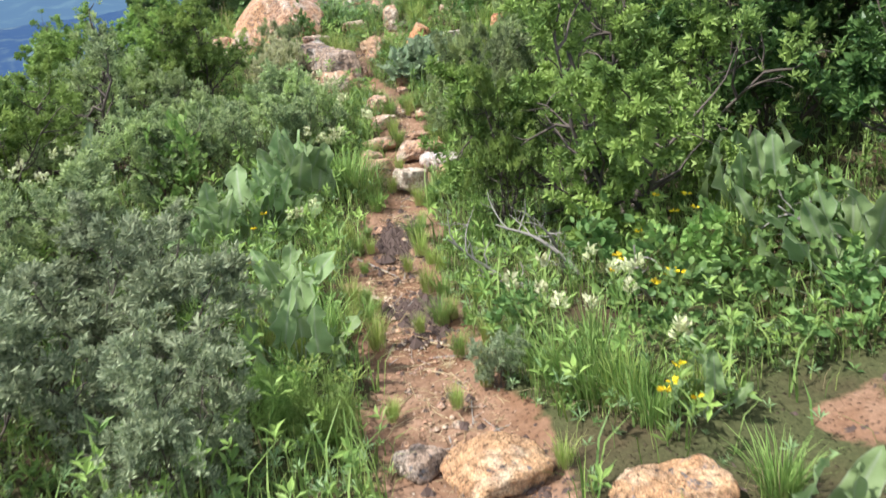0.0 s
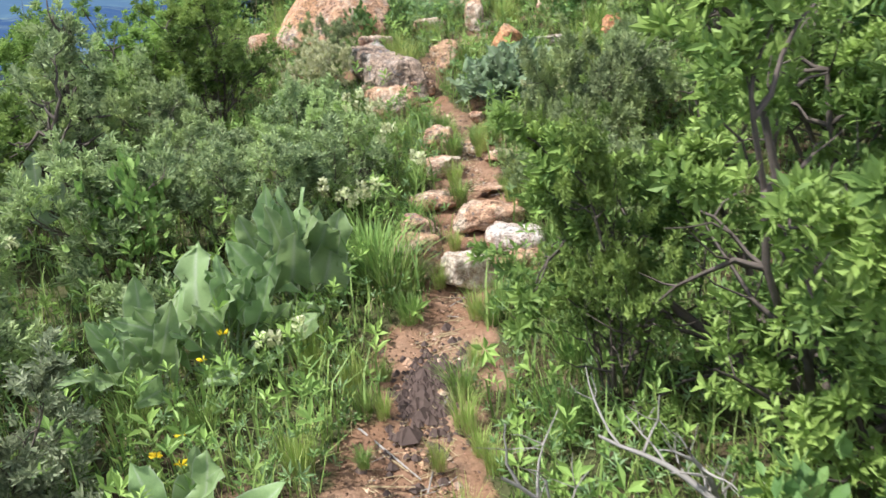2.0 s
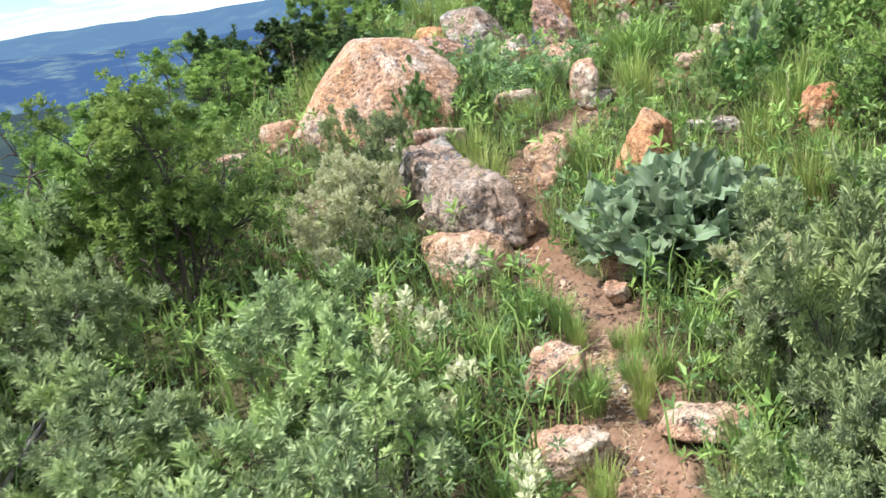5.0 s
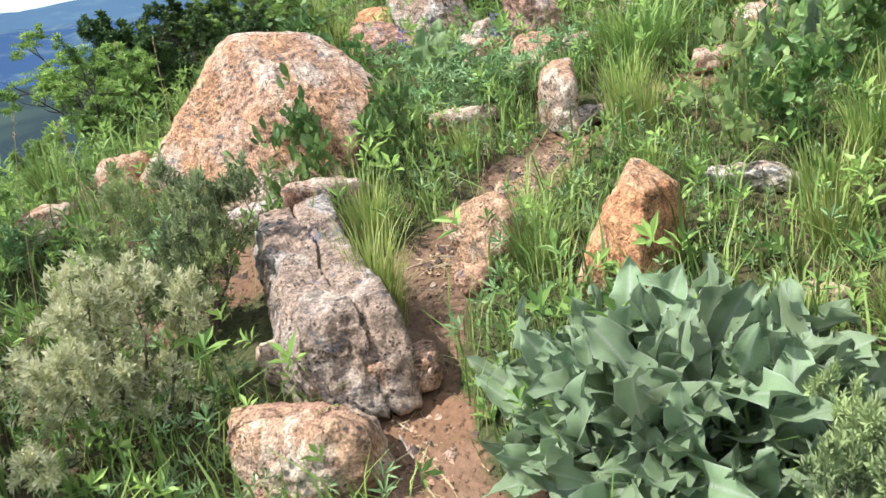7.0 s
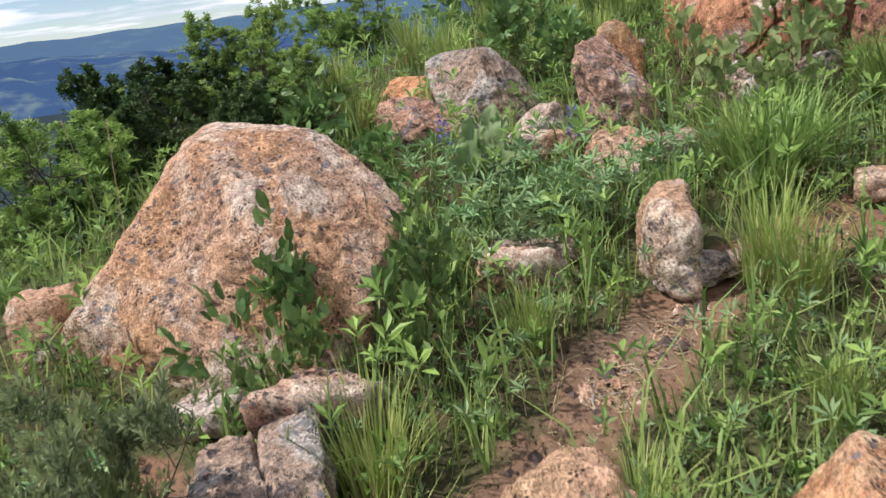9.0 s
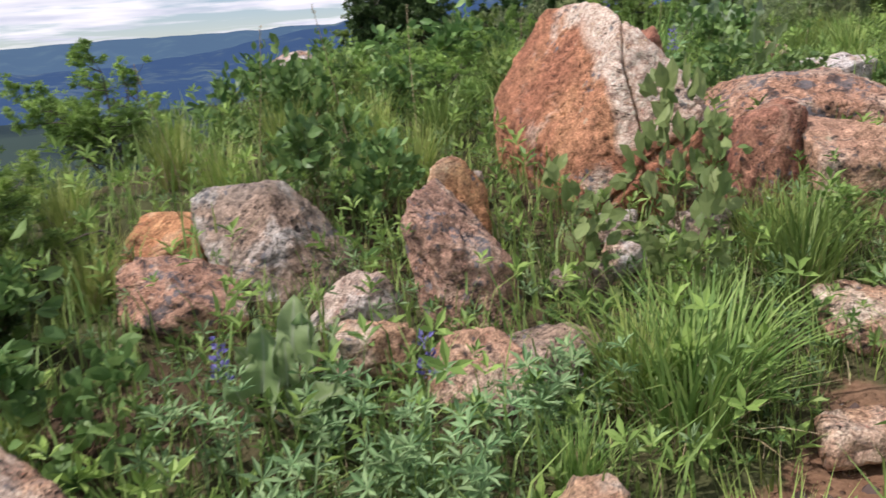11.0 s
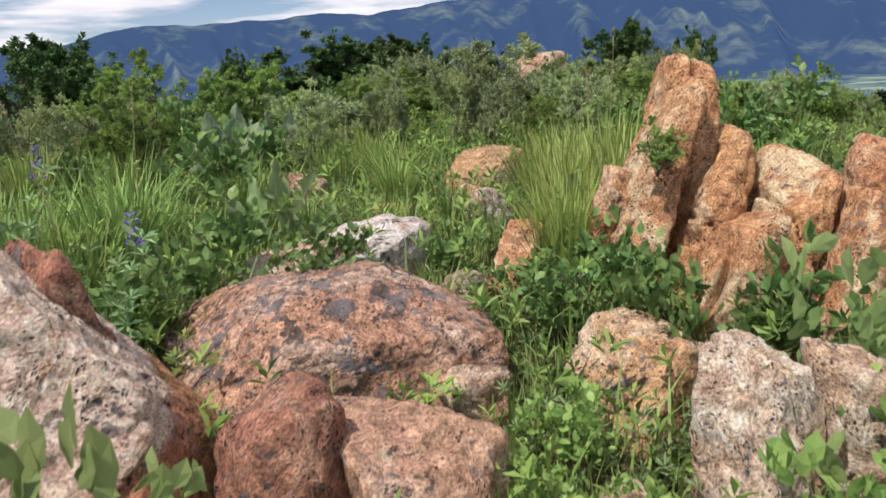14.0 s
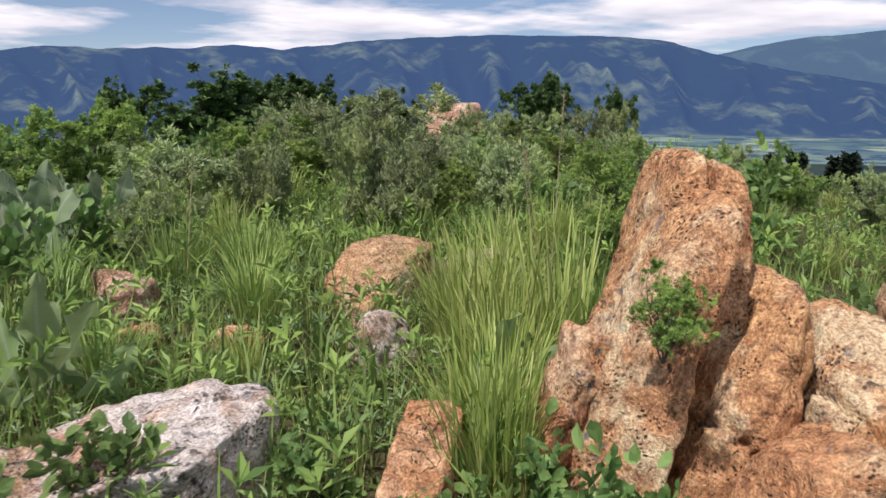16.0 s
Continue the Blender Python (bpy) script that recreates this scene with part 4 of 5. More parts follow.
# leafy bushes right of the trail's start: darker kind picked to imitate weaker sunlight
for row in (("blue", -1.28, 2.35, .66, 1.05), ("blue", -.98, 1.8, .5, .75), ("blue", -1.8, 1.9, .62, .95), ("blue", -1.65, 3.3, .55, .9), ("leafy", 1.11, 2.55, .30, .5),
            ("blue", .12, 2.3, .2, .22), ("leafy", .84, 2.32, .24, .4), ("leafy", 1.5, 2.3, .28, .45), ("leafy", .22, 2.6, .24, .3), ("sage", -2.35, 2.9, .65, 1.0), ("sage", -2.14, 4.2, .62, .95), ("sage", -2.0, 5.05, .65, 1.0), ("sage", -1.5, 5.45, .5, .75),
            ("sage", -1.84, 5.98, .48, .65), ("sage", -1.27, 6.25, .5, .7), ("sage", -1.05, 5.72, .5, .7), ("sage", .34, 6.2, .64, .7), ("sage", .12, 6.32, .42, .42), ("cream", .16, 6.75, .34, .36), ("sage", .30, 5.6, .42, .5), ("sage", .62, 6.75, .6, .7), ("sage", .22, 5.9, .42, .46), ("sage", .04, 5.74, .34, .36), ("sage", .5, 5.3, .45, .55),
            ("sage", .20, 7.05, .38, .4), ("sage", -1.57, 8.0, .5, .46), ("cream", -1.50, 7.45, .46, .56), ("bitter", -3.5, 6.9, 1.2, 1.2), ("bitter", -4.3, 6.4, 1.2, 1.3), ("bitter", -3.0, 8.4, .8, 1.0), ("bitter", -2.35, 10.7, .5, .75), ("leafy", -2.2, 10.3, .4, .55), ("dark", -2.9, 10.8, .5, .7), ("old", -2.7, 5.85, 1.1, 1.3), ("old", -3.4, 5.3, 1.0, 1.2), ("bitter", -3.2, 4.7, 1.15, 1.3), ("bitter", -3.7, 5.7, 1.6, 1.6), ("bitter", -4.3, 4.9, 1.9, 1.9),
            ("sage", -3.2, 3.4, .7, 1.1), ("sage", -3.9, 5.9, .9, 1.2), ("sage", -2.7, 3.8, .6, .9), ("sage", -2.9, 6.7, .7, .9), ("sage", -2.3, 6.5, .55, .7),
            ("leafy", 1.5, 11.9, .2, .34), ("sage", 4.8, 17.6, .8, 1.6), ("bitter", 3.6, 17.0, .6, 1.2), ("sage", 2.2, 15.8, .5, .9), ("bitter", 5.6, 16.4, .55, 1.1),
            ("near", .92, 3.85, 1.35, 1.7), ("bitter", .30, 4.02, .95, .62), ("shade", 1.95, 4.7, 1.5, 1.6), ("shade", 2.6, 3.6, 1.4, 1.5), ("bitter", 1.55, 5.7, 1.4, 1.4), ("shade", 2.9, 5.5, 1.7, 1.8),
            ("bitter", 1.5, 6.8, 1.2, 1.2), ("bitter", -2.2, 7.2, .95, 1.05), ("bitter", -2.95, 7.5, .9, 1.1), ("bitter", -3.7, 8.2, .9, 1.2), ("bitter", -2.75, 11.1, .65, .9),
            ("bitter", -3.3, 10.2, .7, 1.0), ("bitter", -2.6, 12.6, .65, .9), ("bitter", .95, 8.4, .66, .6), ("bitter", 1.5, 8.3, 1.0, 1.1), ("bitter", 2.0, 9.0, .9, 1.0),
            ("bitter", 3.9, 7.0, 1.5, 1.7), ("bitter", 4.2, 4.4, 1.6, 1.8), ("bitter", 3.5, 2.2, 1.2, 1.4), ("bitter", 3.4, 13.2, .6, .6), ("bitter", 5.6, 14.0, .55, .7),
            ("dark", 4.9, 22.0, 1.2, 2.0), ("dark", 5.9, 21.8, 1.15, 1.5), ("dark", 4.05, 24.6, 1.3, 1.2), ("dark", 9.3, 20.6, 1.1, 1.2), ("dark", 7.0, 21.2, .9, 1.0), ("dark", 6.0, 22.6, 1.1, 1.3),
            ("dark", -2.3, 10.3, .42, .5), ("dark", -3.9, 11.6, .9, .9), ("dark", -1.2, 16.5, 1.0, 1.0), ("dark", .6, 18.5, 1.0, 1.2), ("dark", 10.4, 20.0, .9, .6),
            ("leafy", -1.28, 11.35, .42, .52), ("leafy", -1.02, 11.25, .38, .4), ("broad", .02, 10.86, .56, .40), ("broad", -.08, 10.5, .42, .38), ("broad", -.3, 10.62, .4, .4),
            ("broad", .2, 11.02, .36, .34), ("leafy", -1.7, 9.95, .38, .5), ("leafy", -2.1, 9.75, .36, .5), ("leafy", -1.42, 8.66, .40, .36), ("leafy", -1.12, 8.9, .38, .3),
            ("bright", 1.22, 10.38, .48, .52), ("bright", 1.6, 10.52, .5, .5), ("bright", 1.95, 10.6, .45, .5), ("bright", .95, 10.95, .24, .3), ("bright", .55, 10.9, .18, .26),
            ("bright", 1.08, 11.12, .24, .3), ("bright", 1.14, 10.6, .26, .34), ("broad", 1.78, 10.98, .55, .45), ("broad", 1.52, 10.6, .40, .34), ("leafy", .55, 12.45, .34, .45), ("leafy", .25, 12.15, .3, .45), ("leafy", .78, 12.2, .26, .36),
            ("leafy", 1.0, 12.42, .24, .34), ("leafy", 1.9, 11.98, .24, .3), ("leafy", 2.15, 12.35, .26, .3), ("leafy", 2.05, 11.1, .42, .44), ("leafy", 1.74, 11.42, .36, .40), ("leafy", 1.66, 11.66, .32, .36), ("leafy", 1.92, 11.26, .30, .36), ("leafy", 1.8, 11.78, .26, .3), ("leafy", 1.42, 11.72, .24, .32), ("leafy", 1.45, 12.3, .18, .28), ("leafy", .95, 12.15, .22, .34), ("leafy", .78, 2.98, .38, .5), ("bright", 1.08, 2.9, .40, .5), ("bright", -1.82, 4.95, .62, .5),
            ("leafy", 1.7, 3.1, .4, .6), ("leafy", 1.4, 2.9, .35, .5), ("leafy", 2.1, 2.6, .42, .6), ("leafy", .30, 8.9, .36, .4),
            ("broad", .18, 8.72, .45, .4), ("leafy", .65, 9.4, .4, .5), ("leafy", .6, 9.9, .36, .4), ("bright", 1.1, 9.9, .4, .5), ("broad", .45, 9.2, .45, .4),
            ("broad", 1.3, 10.15, .6, .4), ("leafy", 3.0, 12.6, .4, .5), ("leafy", 3.6, 12.0, .4, .6), ("leafy", 4.3, 13.4, .4, .6)):
    shrub(*row)
shrub("bitter", 1.93, 11.74, .16, .2, 1.92)

# shrubs spread over the outer slopes
rnd = random.Random(11)
for kind, x0, x1, y0, y1, n, hh in (("bitter", -8, -3.4, 3, 14, 16, (.6, 1.0)), ("sage", -7, -3.2, 0, 10, 14, (.5, .9)), ("sage", -3.4, -1.9, -2, 2, 5, (.5, .7)),
                                    ("bitter", 3, 8, 1, 11, 14, (1.1, 1.8)), ("bitter", 1.5, 3.5, -3, 1, 4, (.8, 1.2)), ("sage", 2.5, 10, 14.5, 21, 22, (.35, .7)),
                                    ("bitter", -2.2, 4, 15, 23, 16, (.45, .85)), ("leafy", .2, 8, 13.6, 19, 44, (.25, .48)), ("sage", 1.5, 6, 13.8, 17, 9, (.3, .5)), ("bitter", 1, 6, 14, 18, 9, (.3, .5)), ("leafy", -3, -.4, 11.8, 15, 14, (.3, .5)),
                                    ("bitter", 4.5, 11, 12, 19, 6, (.2, .35)), ("dark", -4, 3, 19, 25, 7, (.7, 1.1)), ("bright", -2.3, -.2, 11.9, 14.5, 8, (.3, .45)),
                                    ("sage", -1.5, 2.5, 14.2, 18, 8, (.3, .55)), ("bitter", -1.6, .1, 12.4, 15, 5, (.3, .5))):
    for _ in range(n):
        x, y, h = rnd.uniform(x0, x1), rnd.uniform(y0, y1), rnd.uniform(*hh)
        if free(x, y, 0.4 * h, 1.0):
            shrub(kind, x, y, h, h * rnd.uniform(1.0, 1.5))


# ---------------------------------------------------------------- balsamroot
def balsam_blade(seed, width, curl, mat):
    """An arrow-shaped blade 1 unit long, tip along z, face towards -y; ruffled pale edge, sunk midrib, lobed base."""
    rng = np.random.default_rng(seed)
    ph = rng.uniform(0, 6, 3)
    rows, n = [], 11
    for i in range(n + 1):
        u = i / n
        wv = width / 2 * ((1 - u) ** 0.72 * (1 + 0.55 * u) * (0.90 + 0.10 * math.cos(9 * u)) + 0.004)
        bend = curl * u * u
        r = []
        for sd in (-1, -0.66, -0.33, 0, 0.33, 0.66, 1):
            back = -0.20 * abs(sd) ** 1.5 * (1 - u) ** 5
            wave = (0.115 * math.sin(12 * u + ph[0] + 1.7 * sd) + 0.060 * math.sin(27 * u + ph[1] + sd)) * abs(sd) ** 1.6 * (1 - 0.5 * u)
            r.append((sd * wv, bend - 0.34 * abs(sd) * wv + wave + 0.02 * math.sin(22 * u + ph[2]) * abs(sd), u + back - 0.22 * abs(bend)))
        rows.append(r)
    V = np.array(rows).reshape(-1, 3)
    F = [(q * 7 + c, q * 7 + c + 1, q * 7 + c + 8, q * 7 + c + 7) for q in range(n) for c in range(6)]
    me = mesh_from("leaf", V, F, mat)
    at = me.attributes.new("rib", 'FLOAT', 'POINT')
    at.data.foreach_set("value", np.tile([1, .6, .3, 0, .3, .6, 1], n + 1).astype(np.float32))
    return me


BLADES = {mk: [balsam_blade(i, wd, cu, mat) for i, (wd, cu) in enumerate(((.52, .10), (.60, -.14), (.66, .22), (.56, -.26), (.46, .04)))]
          for mk, mat in (("grey", M_balsam), ("young", M_balsam_y))}


def balsamroot(x, y, n, size, kind="grey", upright=0.7, spread=None, label="clump of arrow-leaved balsamroot with large grey-green leaves"):
    """Stalked arrow-shaped leaves set over a dome; upright says how far their tips point to the sky."""
    rng = random.Random(int(abs(x) * 100 + abs(y) * 1000))
    root = new("balsamroot")
    root.empty_display_size = 0.1
    root.matrix_world = pose(x, y, gz(x, y) - 0.02)
    rad = spread or 0.75 * size
    wild = 0.62 if n > 60 else 0.34
    stalks = Geo()
    for i in range(n):
        t = (i + 0.5) / n
        a = i * 2.39996 + rng.uniform(-.35, .35)
        lean = math.radians(10 + 72 * t + rng.uniform(-9, 9))
        od = Vector((math.cos(a) * math.sin(lean), math.sin(a) * math.sin(lean), math.cos(lean)))
        ln = size * rng.uniform(0.62, 1.08)
        shell = rng.uniform(0.62, 1.0)
        base = Vector((od.x * rad * shell, od.y * rad * shell, size * (1.25 if n > 60 else 1.0) * (0.26 + 0.92 * od.z * shell) * (1.0 - 0.25 * (1 - upright))))
        tip = (od * (1.15 - upright) + Vector((rng.gauss(0, wild), rng.gauss(0, wild), upright * 1.25 - 0.25 * t + rng.gauss(0, wild * 0.6)))).normalized()
        face = od * 0.9 + Vector((0, 0, 0.45)) + Vector((rng.gauss(0, .22), rng.gauss(0, .22), rng.gauss(0, .15)))
        face = face - tip * face.dot(tip)
        if face.length < 0.05:
            face = tip.orthogonal()
        face.normalize()
        side = face.cross(tip)
        m = Matrix((side, -face, tip)).transposed() @ Matrix.Rotation(rng.uniform(-.25, .25), 3, 'Z')
        m = m.to_4x4()
        m.translation = base
        lf = part("leaf", rng.choice(BLADES[kind]), root)
        lf.matrix_local = m @ Matrix.Scale(ln, 4)
        stalks.tube([(base.x * .15, base.y * .15, 0), (base.x * .55, base.y * .55, base.z * .6), tuple(base), tuple(base + tip * ln * .12)], [.0045, .004, .0032, .002], 4)
    tagged(part("stalk_bundle", stalks.mesh("stalk_bundle", M_balsam_y), root), "pale green leaf stalks", kind="stuff")
    OCCUPIED.append((x, y, size * 0.6))
    return tagged(root, label, "plant", "balsamroot clumps")


balsamroot(-.10, 7.44, 270, .225, "grey", .25, .38, label="large mound of grey-green balsamroot leaves beside the trail")
for row in ((-1.2, 4.42, 22, .30, "young", .55), (-1.02, 4.8, 20, .33, "young", .7), (-1.42, 4.2, 14, .28, "young", .4), (-.68, 2.5, 9, .27, "young", .85), (-.85, 3.15, 8, .24, "young", .7), (-1.2, 10.1, 14, .19, "young", .8),
            (1.6, 2.65, 10, .32, "young", .9), (1.25, 14.8, 15, .32, "grey", .9), (1.55, 15.0, 12, .30, "grey", .9), (1.5, 3.4, 10, .36, "young", 1.0), (.78, 1.92, 7, .17, "young", .8), (2.06, 12.28, 4, .24, "young", .8),
            (1.0, 13.0, 6, .26, "young", .7), (-2.5, 5.5, 5, .3), (.5, 9.55, 6, .26), (.9, 1.2, 6, .2, "young")):
    balsamroot(*row)


# ---------------------------------------------------------------- grass
def blade_set(rng, n, h, spread, width, splay):
    g = Geo()
    a = rng.uniform(0, 2 * math.pi, n)
    r = spread * 0.28 * np.sqrt(rng.uniform(0, 1, n))
    hh = h * rng.uniform(0.45, 1.05, n)
    out = splay * rng.uniform(0.1, 1.0, n)
    base = np.stack([r * np.cos(a), r * np.sin(a), np.full(n, -0.02)], -1)
    b = a + rng.normal(size=n) * 0.5
    dr = np.stack([np.cos(b), np.sin(b), np.zeros(n)], -1)
    side = np.stack([-np.sin(b), np.cos(b), np.zeros(n)], -1)
    rows = []
    for u, w in ((0, .8), (.35, 1.0), (.7, .75), (1.0, 0.0)):
        p = base + dr * (out * u ** 1.8 * hh)[:, None]
        p[:, 2] += hh * (u - 0.38 * out * u ** 2.4)
        if w:
            rows += [p - side * width * w / 2, p + side * width * w / 2]
        else:
            rows.append(p)
    V = np.stack(rows, 1).reshape(-1, 3)
    i = np.arange(n)[:, None] * 7
    F = np.concatenate([i + np.array([[0, 1, 3, 2]]), i + np.array([[2, 3, 5, 4]])]).tolist() + (i + np.array([[4, 5, 6]])).tolist()
    g.add(V, F)
    return g


TUFT = {"green": [blade_set(np.random.default_rng(i), 170, 0.4, 0.3, 0.0065, 0.75).mesh("blades", M_grass) for i in range(3)],
        "yellow": [blade_set(np.random.default_rng(9 + i), 170, 0.4, 0.28, 0.005, 0.55).mesh("blades", M_grass_y) for i in range(3)]}
DRY = [blade_set(np.random.default_rng(19 + i), 46, 0.22, 0.34, 0.004, 1.25).mesh("dry_blades", M_straw) for i in range(3)]
TLAB = {"green": "tuft of long arching green grass", "yellow": "tuft of fine yellow-green bunchgrass"}


def tuft(x, y, h, kind="green", fat=1.0, z=None):
    i = count["tuft"] = count.get("tuft", 0) + 1
    s = h / 0.4
    root = plant("grass_tuft", (("foliage", TUFT[kind][i % 3]), ("dry_foliage", DRY[i % 3])), x, y, (i * 77) % 360, s * fat, TLAB[kind], "grass", "grass tufts", z, s)
    tagged(root.children[1], "withered straw-coloured blades at the base", kind="stuff")


for row in ((-.70, 4.98, .40, "green", 1.2), (-.74, 5.12, .34, "green", 1.2), (-.60, 4.85, .34, "green", 1.2), (-.84, 4.35, .28, "yellow"), (-.66, 4.2, .22, "yellow"), (-1.1, 8.4, .36, "yellow"), (-.97, 8.02, .36, "yellow"), (-.92, 7.95, .30, "yellow"),
            (-.86, 8.98, .26, "yellow"), (.44, 7.68, .36, "yellow"), (.56, 8.7, .36, "yellow"), (-.49, 8.2, .28, "green"), (-.55, 8.35, .24, "yellow"), (-.24, 9.32, .38, "yellow"), (-.16, 9.2, .3, "yellow"),
            (-.2, 9.98, .46, "green", 1.2), (-.10, 10.12, .42, "green", 1.2), (-.3, 10.1, .36, "yellow", 1.2), (.40, 10.78, .36, "green"), (.34, 10.66, .42, "green", 1.1), (.28, 10.82, .34, "yellow"), (1.36, 10.72, .3, "green", 1.2),
            (1.5, 10.75, .3, "green"), (.36, 12.95, .62, "green"), (.18, 12.6, .5, "green"), (.05, 12.9, .55, "green"), (.5, 13.2, .5, "green"), (2.12, 12.42, .55, "yellow", .9), (2.16, 12.6, .62, "yellow"),
            (2.25, 12.75, .6, "yellow"), (1.80, 12.06, .42, "yellow", .9), (1.85, 12.16, .5, "yellow"), (1.76, 12.14, .40, "green", .9), (1.9, 12.24, .48, "yellow"), (2.3, 12.9, .6, "yellow"), (2.45, 12.6, .75, "yellow"), (2.6, 13.1, .5, "yellow"), (.44, 2.12, .36, "green"), (.5, 2.3, .34, "green"), (.34, 2.2, .3, "green"),
            (.78, 1.98, .26, "yellow"), (.6, 1.9, .24, "green"), (1.45, 3.45, .42, "green", 1.5), (1.2, 3.1, .34, "green", 1.3), (1.35, 3.25, .38, "yellow", 1.4), (-.62, 2.85, .3, "green"), (-.75, 2.75, .3, "yellow"), (-.55, 3.3, .2, "yellow"),
            (-.72, 3.7, .24, "yellow"), (.1, 3.2, .2, "yellow"), (.12, 3.9, .28, "green"), (.18, 4.3, .3, "green"), (.1, 4.7, .3, "green"), (.22, 5.0, .3, "green"), (.4, 5.4, .3, "green"), (-.8, 6.7, .22, "green"), (-.7, 6.95, .22, "green"),
            (.2, 7.7, .3, "yellow"), (.35, 8.2, .3, "yellow"), (-.15, 8.75, .24, "yellow"), (-.5, 9.75, .24, "green"), (-.85, 9.7, .26, "green"), (-1.2, 9.4, .25, "green"), (-.05, 10.4, .34, "green"), (-1.45, 9.7, .25, "green"),
            (-1.9, 10.0, .3, "yellow"), (-1.7, 11.5, .4, "yellow"), (-2.0, 11.8, .4, "yellow"), (-1.5, 11.9, .42, "yellow"), (-1.1, 12.0, .4, "yellow"), (-.8, 12.1, .4, "green"), (-2.3, 11.3, .38, "yellow"), (-.9, 11.6, .36, "yellow"),
            (.25, 12.2, .36, "green"), (.5, 12.1, .3, "green"), (1.2, 12.0, .25, "yellow"), (1.2, 13.2, .36, "green"), (1.55, 13.0, .25, "yellow"), (1.8, 13.5, .35, "yellow"), (1.0, 13.6, .4, "green"), (1.7, 14.2, .4, "green"), (2.0, 14.0, .35, "yellow")):
    tuft(*row)
for x, y, h in ((-.2, 2.9, .12), (-.3, 2.2, .10), (-.42, 3.2, .12), (-.28, 3.75, .12), (-.05, 2.2, .12), (-.2, 4.3, .12), (-.5, 4.0, .12), (.1, 2.75, .16), (-.05, 3.05, .14), (-.3, 6.35, .10), (-.5, 6.8, .12), (.02, 5.6, .26), (.06, 5.92, .24), (-.02, 6.1, .22), (.1, 5.3, .26), (-.42, 6.02, .18), (-.45, 6.38, .2), (-.66, 5.96, .24), (-.62, 5.6, .22), (-.36, 5.3, .14), (-.1, 5.75, .14), (.05, 6.5, .22), (-.08, 6.75, .2)):
    tuft(x, y, h, "yellow" if h < .2 else "green")
for i in range(54):
    y = rnd.uniform(1.7, 7.0)
    sd = rnd.choice((-1, 1))
    x = float(np.interp(y, [p[1] for p in TRAIL], [p[0] for p in TRAIL])) + sd * (float(np.interp(y, [p[1] for p in TRAIL], HALF)) + rnd.uniform(-.06, .10))
    if all(math.hypot(x - a, y - b) > q * .9 for a, b, q in OCCUPIED[:32]):
        tuft(x, y, rnd.uniform(.08, .2), rnd.choice(("green", "yellow")))
for x0, x1, y0, y1, n, hh in ((-2.3, .3, 11.9, 15, 26, (.3, .5)), (.2, 4.5, 13.4, 17, 46, (.28, .5)), (2.4, 7, 11.6, 15, 26, (.3, .5)), (4, 10, 15, 21, 22, (.3, .5)), (-3.4, 3, 15, 21, 24, (.35, .55)),
                              (-3.3, -1.9, 9.3, 12, 10, (.25, .4)), (.3, 1.4, 7.6, 9.8, 12, (.22, .36)), (-1.6, -.7, 2.6, 6, 14, (.2, .3)), (.3, 1.8, 1, 3.2, 12, (.18, .3)), (-3, 3, -3, .6, 12, (.2, .35))):
    for _ in range(n):
        x, y = rnd.uniform(x0, x1), rnd.uniform(y0, y1)
        if free(x, y, 0.10, 0.9):
            tuft(x, y, rnd.uniform(*hh), rnd.choice(("green", "yellow")))


